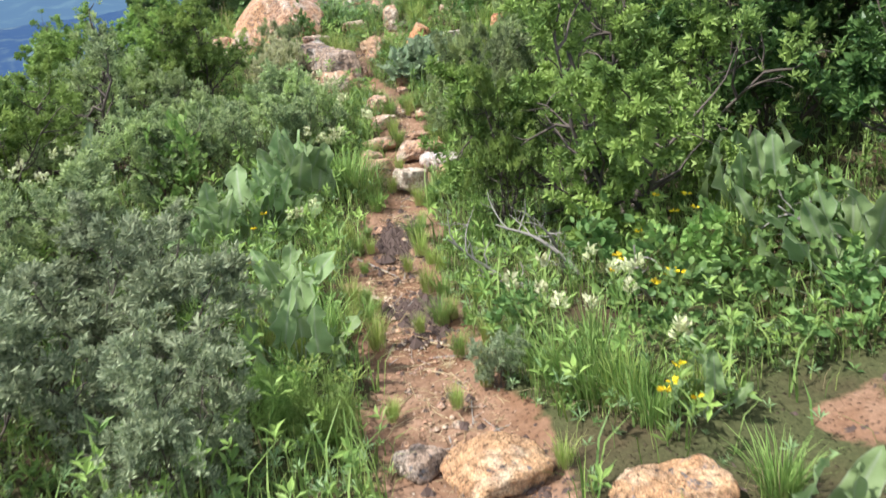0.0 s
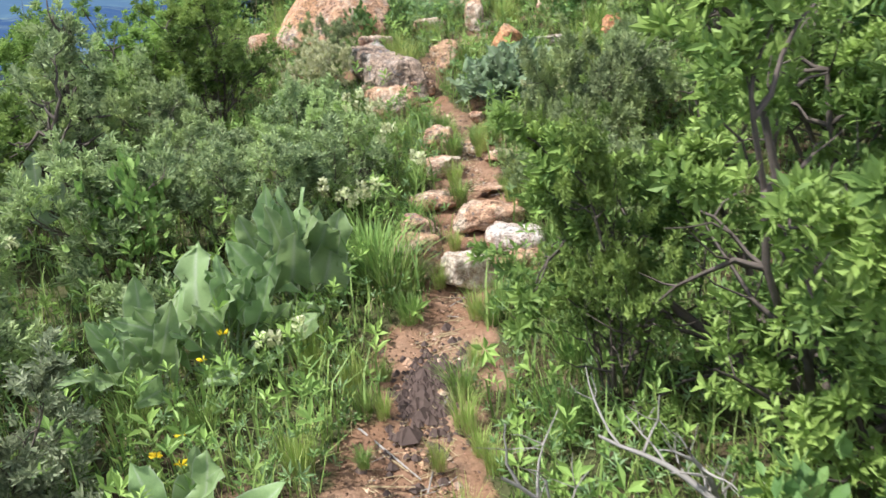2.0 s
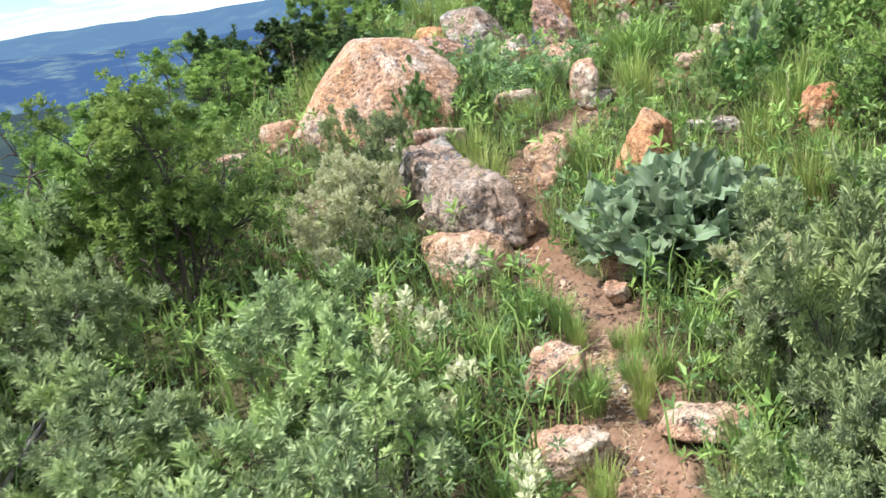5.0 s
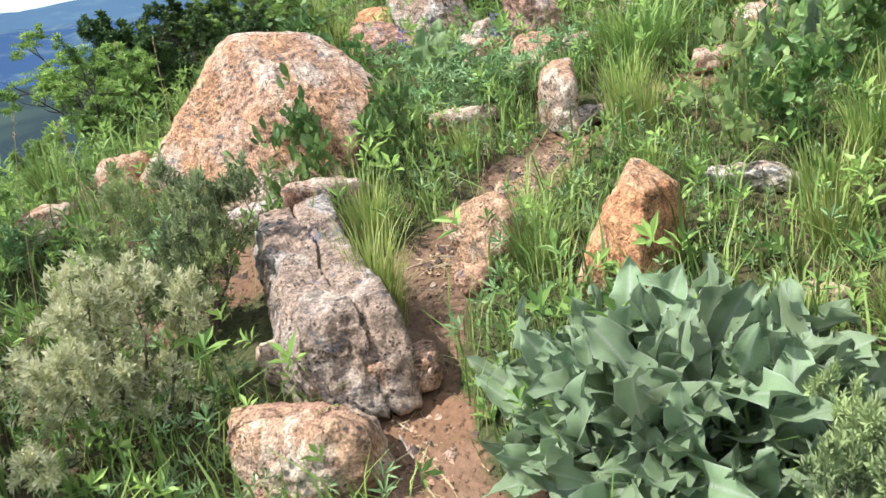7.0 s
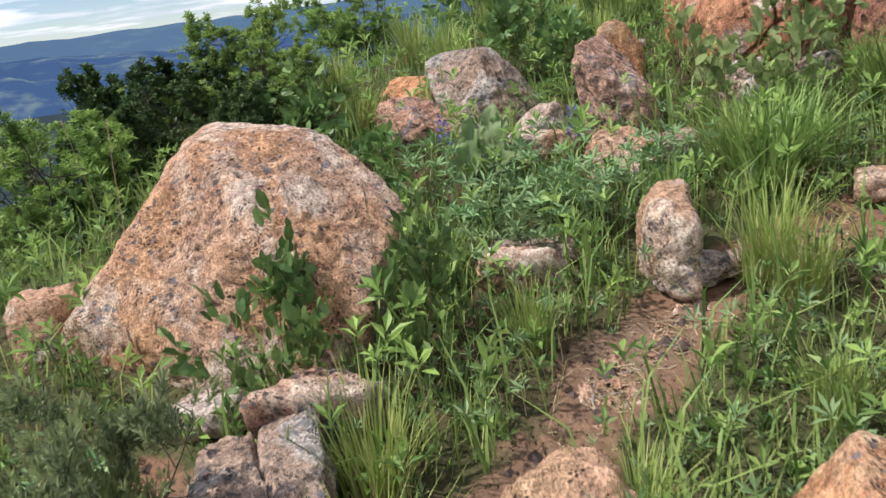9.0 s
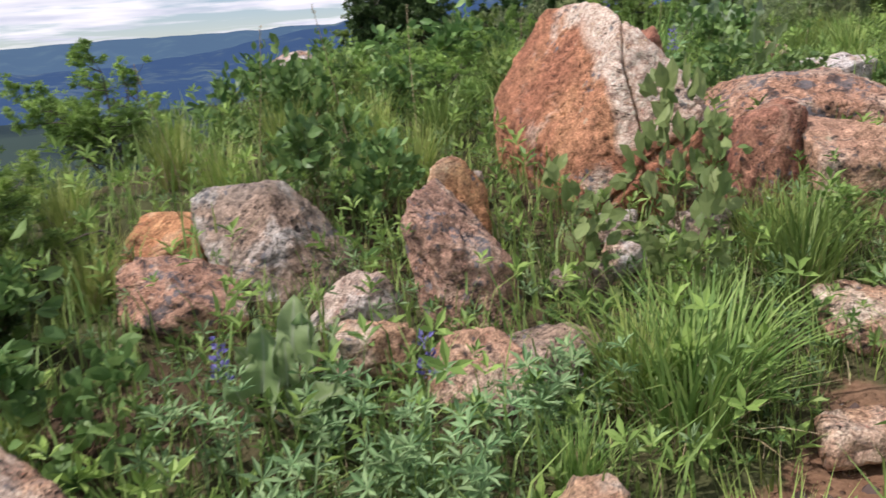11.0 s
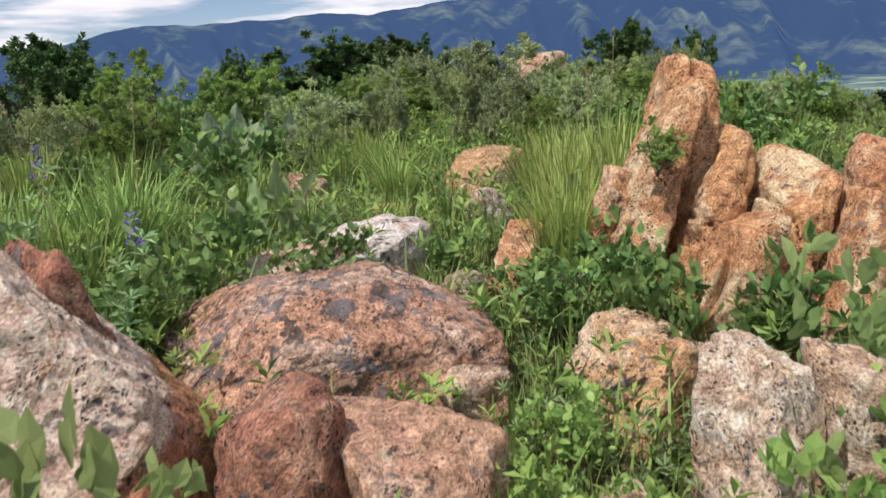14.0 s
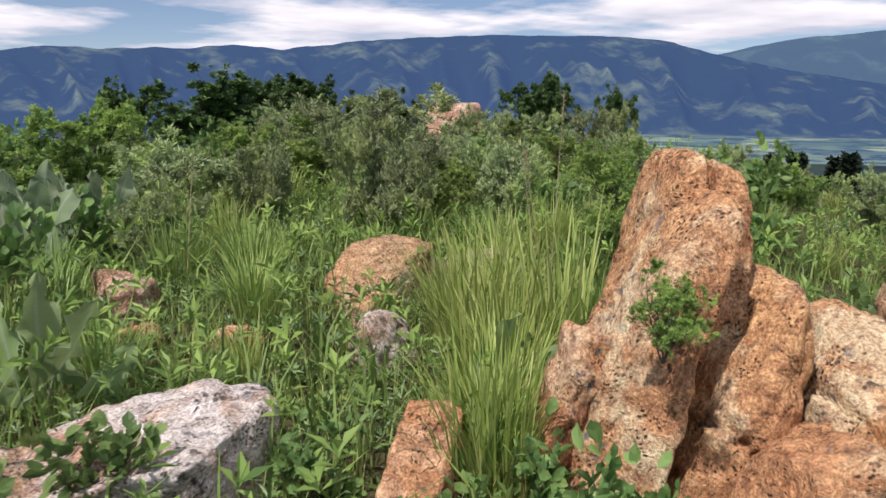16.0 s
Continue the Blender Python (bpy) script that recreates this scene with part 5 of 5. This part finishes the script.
# ---------------------------------------------------------------- flowers
def flower_clump(x, y, n, h, kind):
    """Upright stems with narrow leaves, each with its own flower head."""
    rng = np.random.default_rng(int(abs(x) * 100) + int(y * 31))
    name, label = {"cream": ("paintbrush_flower", "clump of pale cream paintbrush flowers on leafy stems"),
                   "yellow": ("yellow_flower", "small bright yellow wildflowers on thin stems"),
                   "purple": ("lupine", "lupine with palmate grey-green leaves and a purple flower spike"),
                   "leaf": ("lupine", "lupine clump with palmate grey-green leaves")}[kind]
    root = new(name)
    root.empty_display_size = 0.05
    root.matrix_world = pose(x, y, gz(x, y))
    heads = []
    for i in range(n):
        stems = Geo()
        a, o = rng.uniform(0, 6.28), rng.uniform(0.03, 0.32)
        d = unit(np.array([math.cos(a) * o, math.sin(a) * o, 1.0]))
        ln = h * rng.uniform(0.7, 1.05)
        pts, dd = wander(rng, (math.cos(a) * 0.04 * rng.uniform(0, 2), math.sin(a) * 0.04 * rng.uniform(0, 2), -0.02), d, ln, 6, 0.07)
        stems.tube(pts, np.linspace(0.0028, 0.0018, 7), 3)
        heads.append((pts[-1], dd))
        if kind in ("cream", "yellow"):
            m = 9
            P = pts[rng.integers(1, 6, m)]
            Z = unit(np.stack([np.cos(q := rng.uniform(0, 6.28, m)), np.sin(q), np.full(m, 1.1)], -1))
            X, Z, Y = frames_for(rng, Z)
            stems.many(*sprig(1, 1.0, 0.16, 0.2), P, X, Y, Z, rng.uniform(.04, .08, m))
        else:
            for j in range(2, 7):
                c = pts[j] + rng.normal(size=3) * 0.035
                nrm = unit(np.array([rng.normal() * .4, rng.normal() * .4, 1.0]))
                X, Z, Y = frames_for(rng, nrm[None, :])
                stems.many(*sprig(8, 1.0, 0.22, 1.25, 0.0), c[None, :], X, Y, Z, rng.uniform(.045, .065, 1))
        part("leafy_stem", stems.mesh("leafy_stem", M_lupine if kind in ("purple", "leaf") else M_grass, False), root)
    for p, d in heads:
        if kind == "leaf" or (kind == "purple" and p is not heads[0][0]):
            continue
        g = Geo()
        m = {"cream": 26, "yellow": 9, "purple": 40}[kind]
        ln = {"cream": 0.055, "yellow": 0.0, "purple": 0.11}[kind]
        t = rng.uniform(0, 1, m)
        aa = rng.uniform(0, 6.28, m)
        rad = {"cream": 0.012, "yellow": 0.004, "purple": 0.014}[kind] * (1.15 - t * 0.8)
        P = p + np.stack([rad * np.cos(aa), rad * np.sin(aa), ln * t], -1)
        Z = unit(np.stack([np.cos(aa), np.sin(aa), np.full(m, 0.9 if kind != "yellow" else 0.5)], -1))
        X, Z, Y = frames_for(rng, Z)
        g.many(*sprig(1, 1.0, 0.6, 0.15), P, X, Y, Z, {"cream": 0.027, "yellow": 0.022, "purple": 0.016}[kind] * rng.uniform(.8, 1.2, m))
        part("flower_head", g.mesh("flower_head", {"cream": M_cream, "yellow": M_yellow, "purple": M_purple}[kind], False), root, {"cream": "pale cream flower head", "yellow": "yellow petals", "purple": "purple flower spike"}[kind])
    tagged(root, label, "flower", name.replace("_", " ") + " plants")


for row in ((.40, 2.14, 5, .5, "cream"), (.55, 2.32, 2, .48, "cream"), (.62, 2.02, 2, .36, "cream"), (-2.35, 4.35, 6, .72, "cream"), (-2.75, 4.4, 5, .7, "cream"), (-.82, 5.38, 7, .40, "cream"), (-1.0, 6.35, 8, .46, "cream"),
            (-.78, 6.2, 4, .3, "cream"), (.32, 5.65, 6, .34, "cream"), (-.85, 4.1, 3, .3, "cream"), (-1.55, 7.35, 5, .4, "cream"), (-.62, 5.8, 4, .28, "cream"),
            (.86, 2.6, 4, .36, "yellow"), (.72, 2.75, 3, .34, "yellow"), (1.0, 3.1, 3, .45, "yellow"), (-1.0, 3.55, 3, .26, "yellow"), (.62, 1.75, 4, .26, "yellow"), (.95, 3.0, 2, .5, "yellow"), (-1.1, 4.1, 2, .3, "yellow"), (2.5, 15.4, 4, .4, "yellow"), (1.7, 14.6, 2, .3, "cream"),
            (-.92, 9.78, 7, .30, "purple"), (-.75, 9.62, 7, .26, "leaf"), (-1.1, 9.62, 7, .28, "leaf"), (-.62, 9.9, 6, .24, "leaf"), (-.95, 9.5, 6, .24, "leaf"), (-1.35, 9.85, 5, .36, "purple"), (.2, 12.1, 6, .40, "purple"),
            (-.02, 12.7, 4, .5, "purple"), (-1.84, 8.35, 6, .2, "leaf"), (-1.7, 8.15, 6, .2, "leaf"), (-.5, 10.0, 5, .2, "leaf"), (-1.1, 9.95, 6, .24, "leaf"), (1.95, 12.12, 5, .2, "leaf"), (-2.5, 8.4, 6, .25, "leaf"), (.35, 5.95, 4, .3, "leaf"), (1.0, 8.8, 5, .3, "leaf")):
    flower_clump(*row)


def feathery_plant(x, y, h):
    """Desert parsley: fine feathery leaves and a flat yellow umbel."""
    rng = np.random.default_rng(77)
    root = new("desert_parsley")
    root.empty_display_size = 0.05
    root.matrix_world = pose(x, y, gz(x, y))
    g = Geo()
    for i in range(26):
        a = rng.uniform(0, 6.28)
        d = unit(np.array([math.cos(a) * rng.uniform(.2, .9), math.sin(a) * rng.uniform(.2, .9), 1.0]))
        pts, _ = wander(rng, (0, 0, 0), d, h * rng.uniform(.6, 1.0), 8, 0.08)
        g.tube(pts, np.linspace(0.003, 0.001, 9), 3)
        m = 70
        q = rng.integers(2, 9, m)
        Z = unit(rng.normal(size=(m, 3)) + d * 1.2)
        X, Z, Y = frames_for(rng, Z)
        g.many(*sprig(3, 1.0, 0.06, 0.6), pts[q] + rng.normal(size=(m, 3)) * .015, X, Y, Z, rng.uniform(.025, .05, m))
    part("fronds", g.mesh("fronds", M_grass, False), root, "feathery bright green fronds")
    u = Geo()
    top = np.array([.12, -.05, h * 0.95])
    u.tube([(0, 0, 0), (.07, -.03, h * .5), tuple(top)], [.003, .003, .002], 3)
    for i in range(14):
        a = i * 2.4
        tip = top + np.array([math.cos(a) * .07 * math.sqrt(i / 14), math.sin(a) * .07 * math.sqrt(i / 14), .035])
        u.tube([top, tip], [.001, .001], 3)
        m = 8
        X, Z, Y = frames_for(rng, unit(rng.normal(size=(m, 3)) + np.array([0, 0, 1.0])))
        u.many(*sprig(1, 1.0, .8, .3), np.repeat(tip[None, :], m, 0), X, Y, Z, np.full(m, .008))
    part("umbel", u.mesh("umbel", M_grass_y, False), root, "flat yellow-green flower umbel")
    tagged(root, "feathery bright green desert parsley beside the trail", "plant")


flower_clump(.60, 2.48, 3, .46, "cream")
feathery_plant(-.50, 2.05, .30)
feathery_plant(-.68, 2.15, .28)


def dead_branch(x, y, h, lean, rz, z=0.0, label="bare grey dead branch lying against the shrub"):
    rng = np.random.default_rng(int(abs(x * 100)) + 5)
    g = Geo()
    d = unit(np.array([math.sin(lean), 0, math.cos(lean)]))
    main, _ = wander(rng, (0, 0, -0.02), d, h, 9, 0.12)
    g.tube(main, np.linspace(.015, .004, 10), 6)
    for j in range(2, 9):
        sub, _ = wander(rng, main[j], unit(d + rng.normal(size=3) * .8), h * rng.uniform(.2, .45), 5, 0.2)
        g.tube(sub, np.linspace(.005, .0015, 6), 4)
        for _ in range(2):
            tw, _ = wander(rng, sub[3], unit(rng.normal(size=3) + d), h * .15, 3, .2)
            g.tube(tw, np.linspace(.002, .0008, 4), 3)
    ob = new("dead_branch", g.mesh("dead_branch", M_dead))
    ob.matrix_world = pose(x, y, gz(x, y) + z, 0, 0, rz)
    tagged(ob, label, "branch", "dead branches")


for row in ((.42, 3.28, .6, .95, 190), (.62, 3.3, .55, .7, 150), (.55, 3.45, .4, .6, 230), (.82, 9.94, .84, .15, 200), (1.9, 2.95, .55, 1.0, 170), (2.05, 3.1, .5, .9, 200), (-1.1, 3.4, .3, 1.2, 40), (-.95, 2.75, .3, 1.2, 200), (-2.4, 6.0, .5, .9, 30), (-1.5, 2.6, .5, .8, 90), (.9, 3.0, .4, 1.0, 220)):
    dead_branch(*row)


def seed_stalk(x, y, h, lean, rz):
    """One tall dry grass stalk with a thin seed head."""
    rng = np.random.default_rng(int(h * 1000) + int(abs(x) * 90))
    root = new("grass_stalk")
    root.empty_display_size = 0.05
    root.matrix_world = pose(x, y, gz(x, y), 0, 0, rz)
    pts, d = wander(rng, (0, 0, -.02), unit(np.array([lean, 0, 1.0])), h, 8, 0.03)
    g = Geo()
    g.tube(pts, np.linspace(.0022, .0010, 9), 4)
    part("stalk", g.mesh("stalk", M_straw), root)
    g = Geo()
    m = 22
    P = pts[-1] - d[None, :] * (rng.uniform(0, .09, m))[:, None]
    X, Z, Y = frames_for(rng, unit(d[None, :] * 2 + rng.normal(size=(m, 3)) * .6))
    g.many(*sprig(1, 1.0, .25, .2), P, X, Y, Z, rng.uniform(.010, .018, m))
    part("seed_head", g.mesh("seed_head", M_straw, False), root, "thin pale seed head")
    tagged(root, "tall thin dry grass stalk standing above the tufts", "grass", "tall grass stalks")


for row in ((2.62, 12.85, .95, .05, 20), (2.5, 12.7, .8, .2, 200), (2.7, 12.95, .75, .15, 90), (-1.6, 11.7, .7, .1, 30), (-1.2, 11.9, .75, .15, 200), (-.9, 12.0, .7, .08, 110), (-1.9, 11.6, .6, .2, 180), (-2.6, 9.6, .6, .2, 160),
            (-2.4, 9.4, .6, .1, 40), (-1.3, 9.0, .5, .1, 10), (.2, 12.7, .8, .15, 150), (.45, 13.0, .75, .1, 260), (1.7, 14.0, .6, .1, 20), (3.4, 14.2, .7, .2, 300), (-2.2, 8.0, .8, .1, 60), (-2.0, 8.2, .7, .2, 140), (.4, 7.9, .5, .1, 30), (-.4, 12.2, .6, .2, 70)):
    seed_stalk(*row)


# ---------------------------------------------------------------- ground cover and litter
def spots(rng, n, near):
    """Points on the hill off the trail, most of them within reach of it."""
    k = n * 4
    y = rng.uniform(-2.5, 16.5, k) if near else rng.uniform(-6, 24, k)
    cx = np.interp(y, [p[1] for p in TRAIL] + [11.0, 16.0], [p[0] for p in TRAIL] + [0.6, 2.4])
    x = cx + rng.normal(size=k) * (1.5 if near else 4.0)
    td = trail_distance(x, y)
    ok = td > 0.02 + 0.10 * rng.uniform(0, 1, k)
    for a, b, q in OCCUPIED[:88]:
        ok &= np.hypot(x - a, y - b) > q * 0.85
    for a, b, q in ((1.3, 1.75, .45), (.75, 1.5, .4), (1.0, 1.2, .4), (.35, 1.8, .2), (.75, 2.7, .35), (-1.75, 8.2, .3)):   # thinly grown patches
        ok &= (np.hypot(x - a, y - b) > q) | (rng.uniform(0, 1, k) < 0.15)
    return x[ok][:n], y[ok][:n]


def grass_cover(name, seed, n, near, hh, mat, width, label):
    rng = np.random.default_rng(seed)
    x, y = spots(rng, n, near)
    n = len(x)
    h = rng.uniform(*hh, n)
    a = rng.uniform(0, 6.28, n)
    o = rng.uniform(.1, .8, n)
    base = np.stack([x, y, ground(x, y) - .03], -1)
    dr = np.stack([np.cos(a), np.sin(a), np.zeros(n)], -1)
    side = np.stack([-np.sin(a), np.cos(a), np.zeros(n)], -1) * width / 2
    mid = base + dr * (.3 * o * h)[:, None] + np.array([0, 0, 1]) * (.6 * h)[:, None]
    tip = base + dr * (o * h)[:, None] + np.array([0, 0, 1]) * (h * (1 - .25 * o))[:, None]
    V = np.stack([base - side, base + side, mid + side * .8, mid - side * .8, tip], 1).reshape(-1, 3)
    i = np.arange(n)[:, None] * 5
    F = (i + np.array([[0, 1, 2, 3]])).tolist() + (i + np.array([[3, 2, 4]])).tolist()
    tagged(new(name, mesh_from(name, V, F, mat)), label, "grass", kind="stuff")


grass_cover("ground_grass", 1, 44000, True, (.06, .26), M_grass, .005, "short green grass between the plants")
grass_cover("pale_grass", 2, 15000, True, (.06, .24), M_grass_y, .004, "thin yellowish grass between the plants")
grass_cover("slope_grass", 3, 42000, False, (.14, .38), M_grass, .009, "taller grass over the outer slopes")
grass_cover("dry_grass", 4, 9000, True, (.04, .16), M_straw, .003, "dry straw-coloured grass stalks")


def weed_cover(name, seed, n, near, template, size, mat, top, label):
    rng = np.random.default_rng(seed)
    x, y = spots(rng, n, near)
    n = len(x)
    P = np.stack([x, y, ground(x, y) + rng.uniform(0, 1, n) ** 1.5 * top], -1)
    Z = unit(rng.normal(size=(n, 3)) * .45 + np.array([0, 0, 1.0]))
    X, Z, Y = frames_for(rng, Z)
    g = Geo()
    g.many(template[0], template[1], P, X, Y, Z, size * rng.uniform(.6, 1.4, n))
    tagged(new(name, g.mesh(name, mat, False)), label, "weeds", kind="stuff")


weed_cover("ground_weeds", 11, 11000, True, sprig(6, 1.0, .30, 1.0, .4), .034, M_broad, .13, "low leafy green weeds covering the soil")
weed_cover("trail_weeds", 15, 1200, True, sprig(6, 1.0, .3, 1.25, .1), .022, M_broad_y, .01, "tiny green weeds at the trail's edge")
weed_cover("lupine_weeds", 12, 9000, True, sprig(7, 1.0, .2, 1.0, .2), .04, M_lupine, .16, "grey-green weeds with narrow leaves")
weed_cover("slope_weeds", 13, 22000, False, sprig(6, 1.0, .30, 1.0, .5), .06, M_bitter, .30, "green weeds over the outer slopes")
weed_cover("yellow_weeds", 14, 6000, False, sprig(6, 1.0, .3, 1.0, .4), .05, M_broad_y, .26, "yellow-green weeds over the slope")


def litter(name, seed, n, size, flat, mat, label, spread=0.9, stick=False, heaps=()):
    """Loose bits on the trail's soil."""
    rng = np.random.default_rng(seed)
    y = rng.uniform(-1, 10.2, n)
    x = np.interp(y, [p[1] for p in TRAIL], [p[0] for p in TRAIL]) + rng.normal(size=n) * np.interp(y, [p[1] for p in TRAIL], HALF) * spread
    if heaps:
        h = np.array(heaps)[rng.integers(0, len(heaps), n)]
        x = np.where(rng.uniform(0, 1, n) < 0.8, h[:, 0] + rng.normal(size=n) * h[:, 2], x)
        y = np.where(x == h[:, 0], y, np.where(np.abs(x - h[:, 0]) < 3.2 * h[:, 2], h[:, 1] + rng.normal(size=n) * h[:, 2] * 1.5, y))
    keep = np.ones(n, bool)
    for a, b, q in OCCUPIED[:40]:
        keep &= np.hypot(x - a, y - b) > q * .9
    x, y = x[keep], y[keep]
    n = len(x)
    P = np.stack([x, y, ground(x, y) - .030 + (.004 if stick else .002)], -1)
    a = rng.uniform(0, 6.28, n)
    X = np.stack([np.cos(a), np.sin(a), rng.normal(size=n) * .1], -1)
    Y = np.stack([-np.sin(a), np.cos(a), rng.normal(size=n) * .1], -1)
    Z = np.tile(np.array([[0, 0, 1.0]]), (n, 1))
    g = Geo()
    if stick:
        tv = [(-1, -.03, 0), (1, -.02, .02), (1, .02, .02), (-1, .03, 0), (0, 0, .05)]
        tf = [(0, 1, 4), (1, 2, 4), (2, 3, 4), (3, 0, 4)]
    else:
        tv = [(1, 0, 0), (.2, .9, .1), (-.9, .4, 0), (-.6, -.7, .1), (.5, -.8, 0), (.15, .1, flat), (-.3, -.1, flat * .9)]
        tf = [(0, 1, 5), (1, 2, 6), (1, 6, 5), (2, 3, 6), (3, 4, 5), (3, 5, 6), (4, 0, 5)]
    g.many(tv, tf, P, X, Y, Z, size * rng.lognormal(0, .45, n))
    tagged(new(name, g.mesh(name, mat, False)), label, "litter", kind="stuff")


M_crumb = bark_material("dark_crumbs", (0.05, 0.032, 0.028), (0.12, 0.08, 0.065))
litter("gravel", 21, 4200, .008, .8, M_rock, "pinkish gravel scattered over the trail", 1.0)
litter("dark_crumbs", 22, 2400, .0125, .9, M_crumb, "dark brown crumbs lying in heaps on the trail", 0.8,
       heaps=((-.36, 4.12, .10), (-.36, 4.2, .07), (-.12, 3.05, .07), (-.2, 3.25, .06), (.3, 1.75, .09)))
litter("straw_litter", 23, 4600, .035, .05, M_straw, "dry grass stalks lying on the trail", 1.3, True)
litter("dry_litter", 25, 3400, .03, .05, M_straw, "withered stalks lying on thinly grown soil", 1.3, True, heaps=((1.3, 1.75, .3), (.8, 1.5, .28), (1.0, 1.2, .3), (.75, 2.6, .25), (-1.7, 8.2, .2), (.1, 10.0, .3)))
litter("soil_clods", 26, 1800, .014, .8, M_crumb, "dark clods and bits of bark on thinly grown soil", 1.3, heaps=((1.3, 1.75, .3), (.8, 1.5, .28), (1.0, 1.2, .3), (.75, 2.6, .25), (-1.7, 8.2, .2)))
litter("twig_litter", 24, 500, .05, .05, M_dead, "thin grey twigs lying on the trail", 1.3, True)


# ---------------------------------------------------------------- conifers down the far slope
def conifer_meshes(seed):
    rng = np.random.default_rng(seed)
    tr = Geo()
    tr.tube([(0, 0, -.5), (0, 0, 5), (0, 0, 10)], [.22, .14, .03], 6)
    g = Geo()
    n = 900
    u = rng.uniform(.08, 1, n)
    a = rng.uniform(0, 6.28, n)
    r = (1 - u) * 2.1 * rng.uniform(.3, 1.1, n) + .05
    P = np.stack([r * np.cos(a), r * np.sin(a), 10 * u - r * .25], -1)
    Z = unit(np.stack([np.cos(a), np.sin(a), rng.uniform(-.5, .3, n)], -1))
    X, Z, Y = frames_for(rng, Z)
    g.many(*sprig(4, 1.0, .4, .6, .3), P, X, Y, Z, rng.uniform(.35, .7, n))
    return tr.mesh("trunk", M_bark), g.mesh("crown", M_pine, False)


PINES = [conifer_meshes(i) for i in range(3)]
for i in range(90):
    az, d = radians(rnd.uniform(51, 80)), rnd.uniform(110, 230)
    x, y = d * math.sin(az), 10 + d * math.cos(az)
    tk, cw = PINES[i % 3]
    tall = min(2.4, max(0.8, (2.0 - 0.041 * d - gz(x, y)) / 10)) * rnd.uniform(0.86, 1.0)
    plant("conifer", (("trunk", tk), ("crown", cw)), x, y, rnd.uniform(0, 360), tall, "dark green conifer on the slope below the crest", "tree", "conifers below the crest")
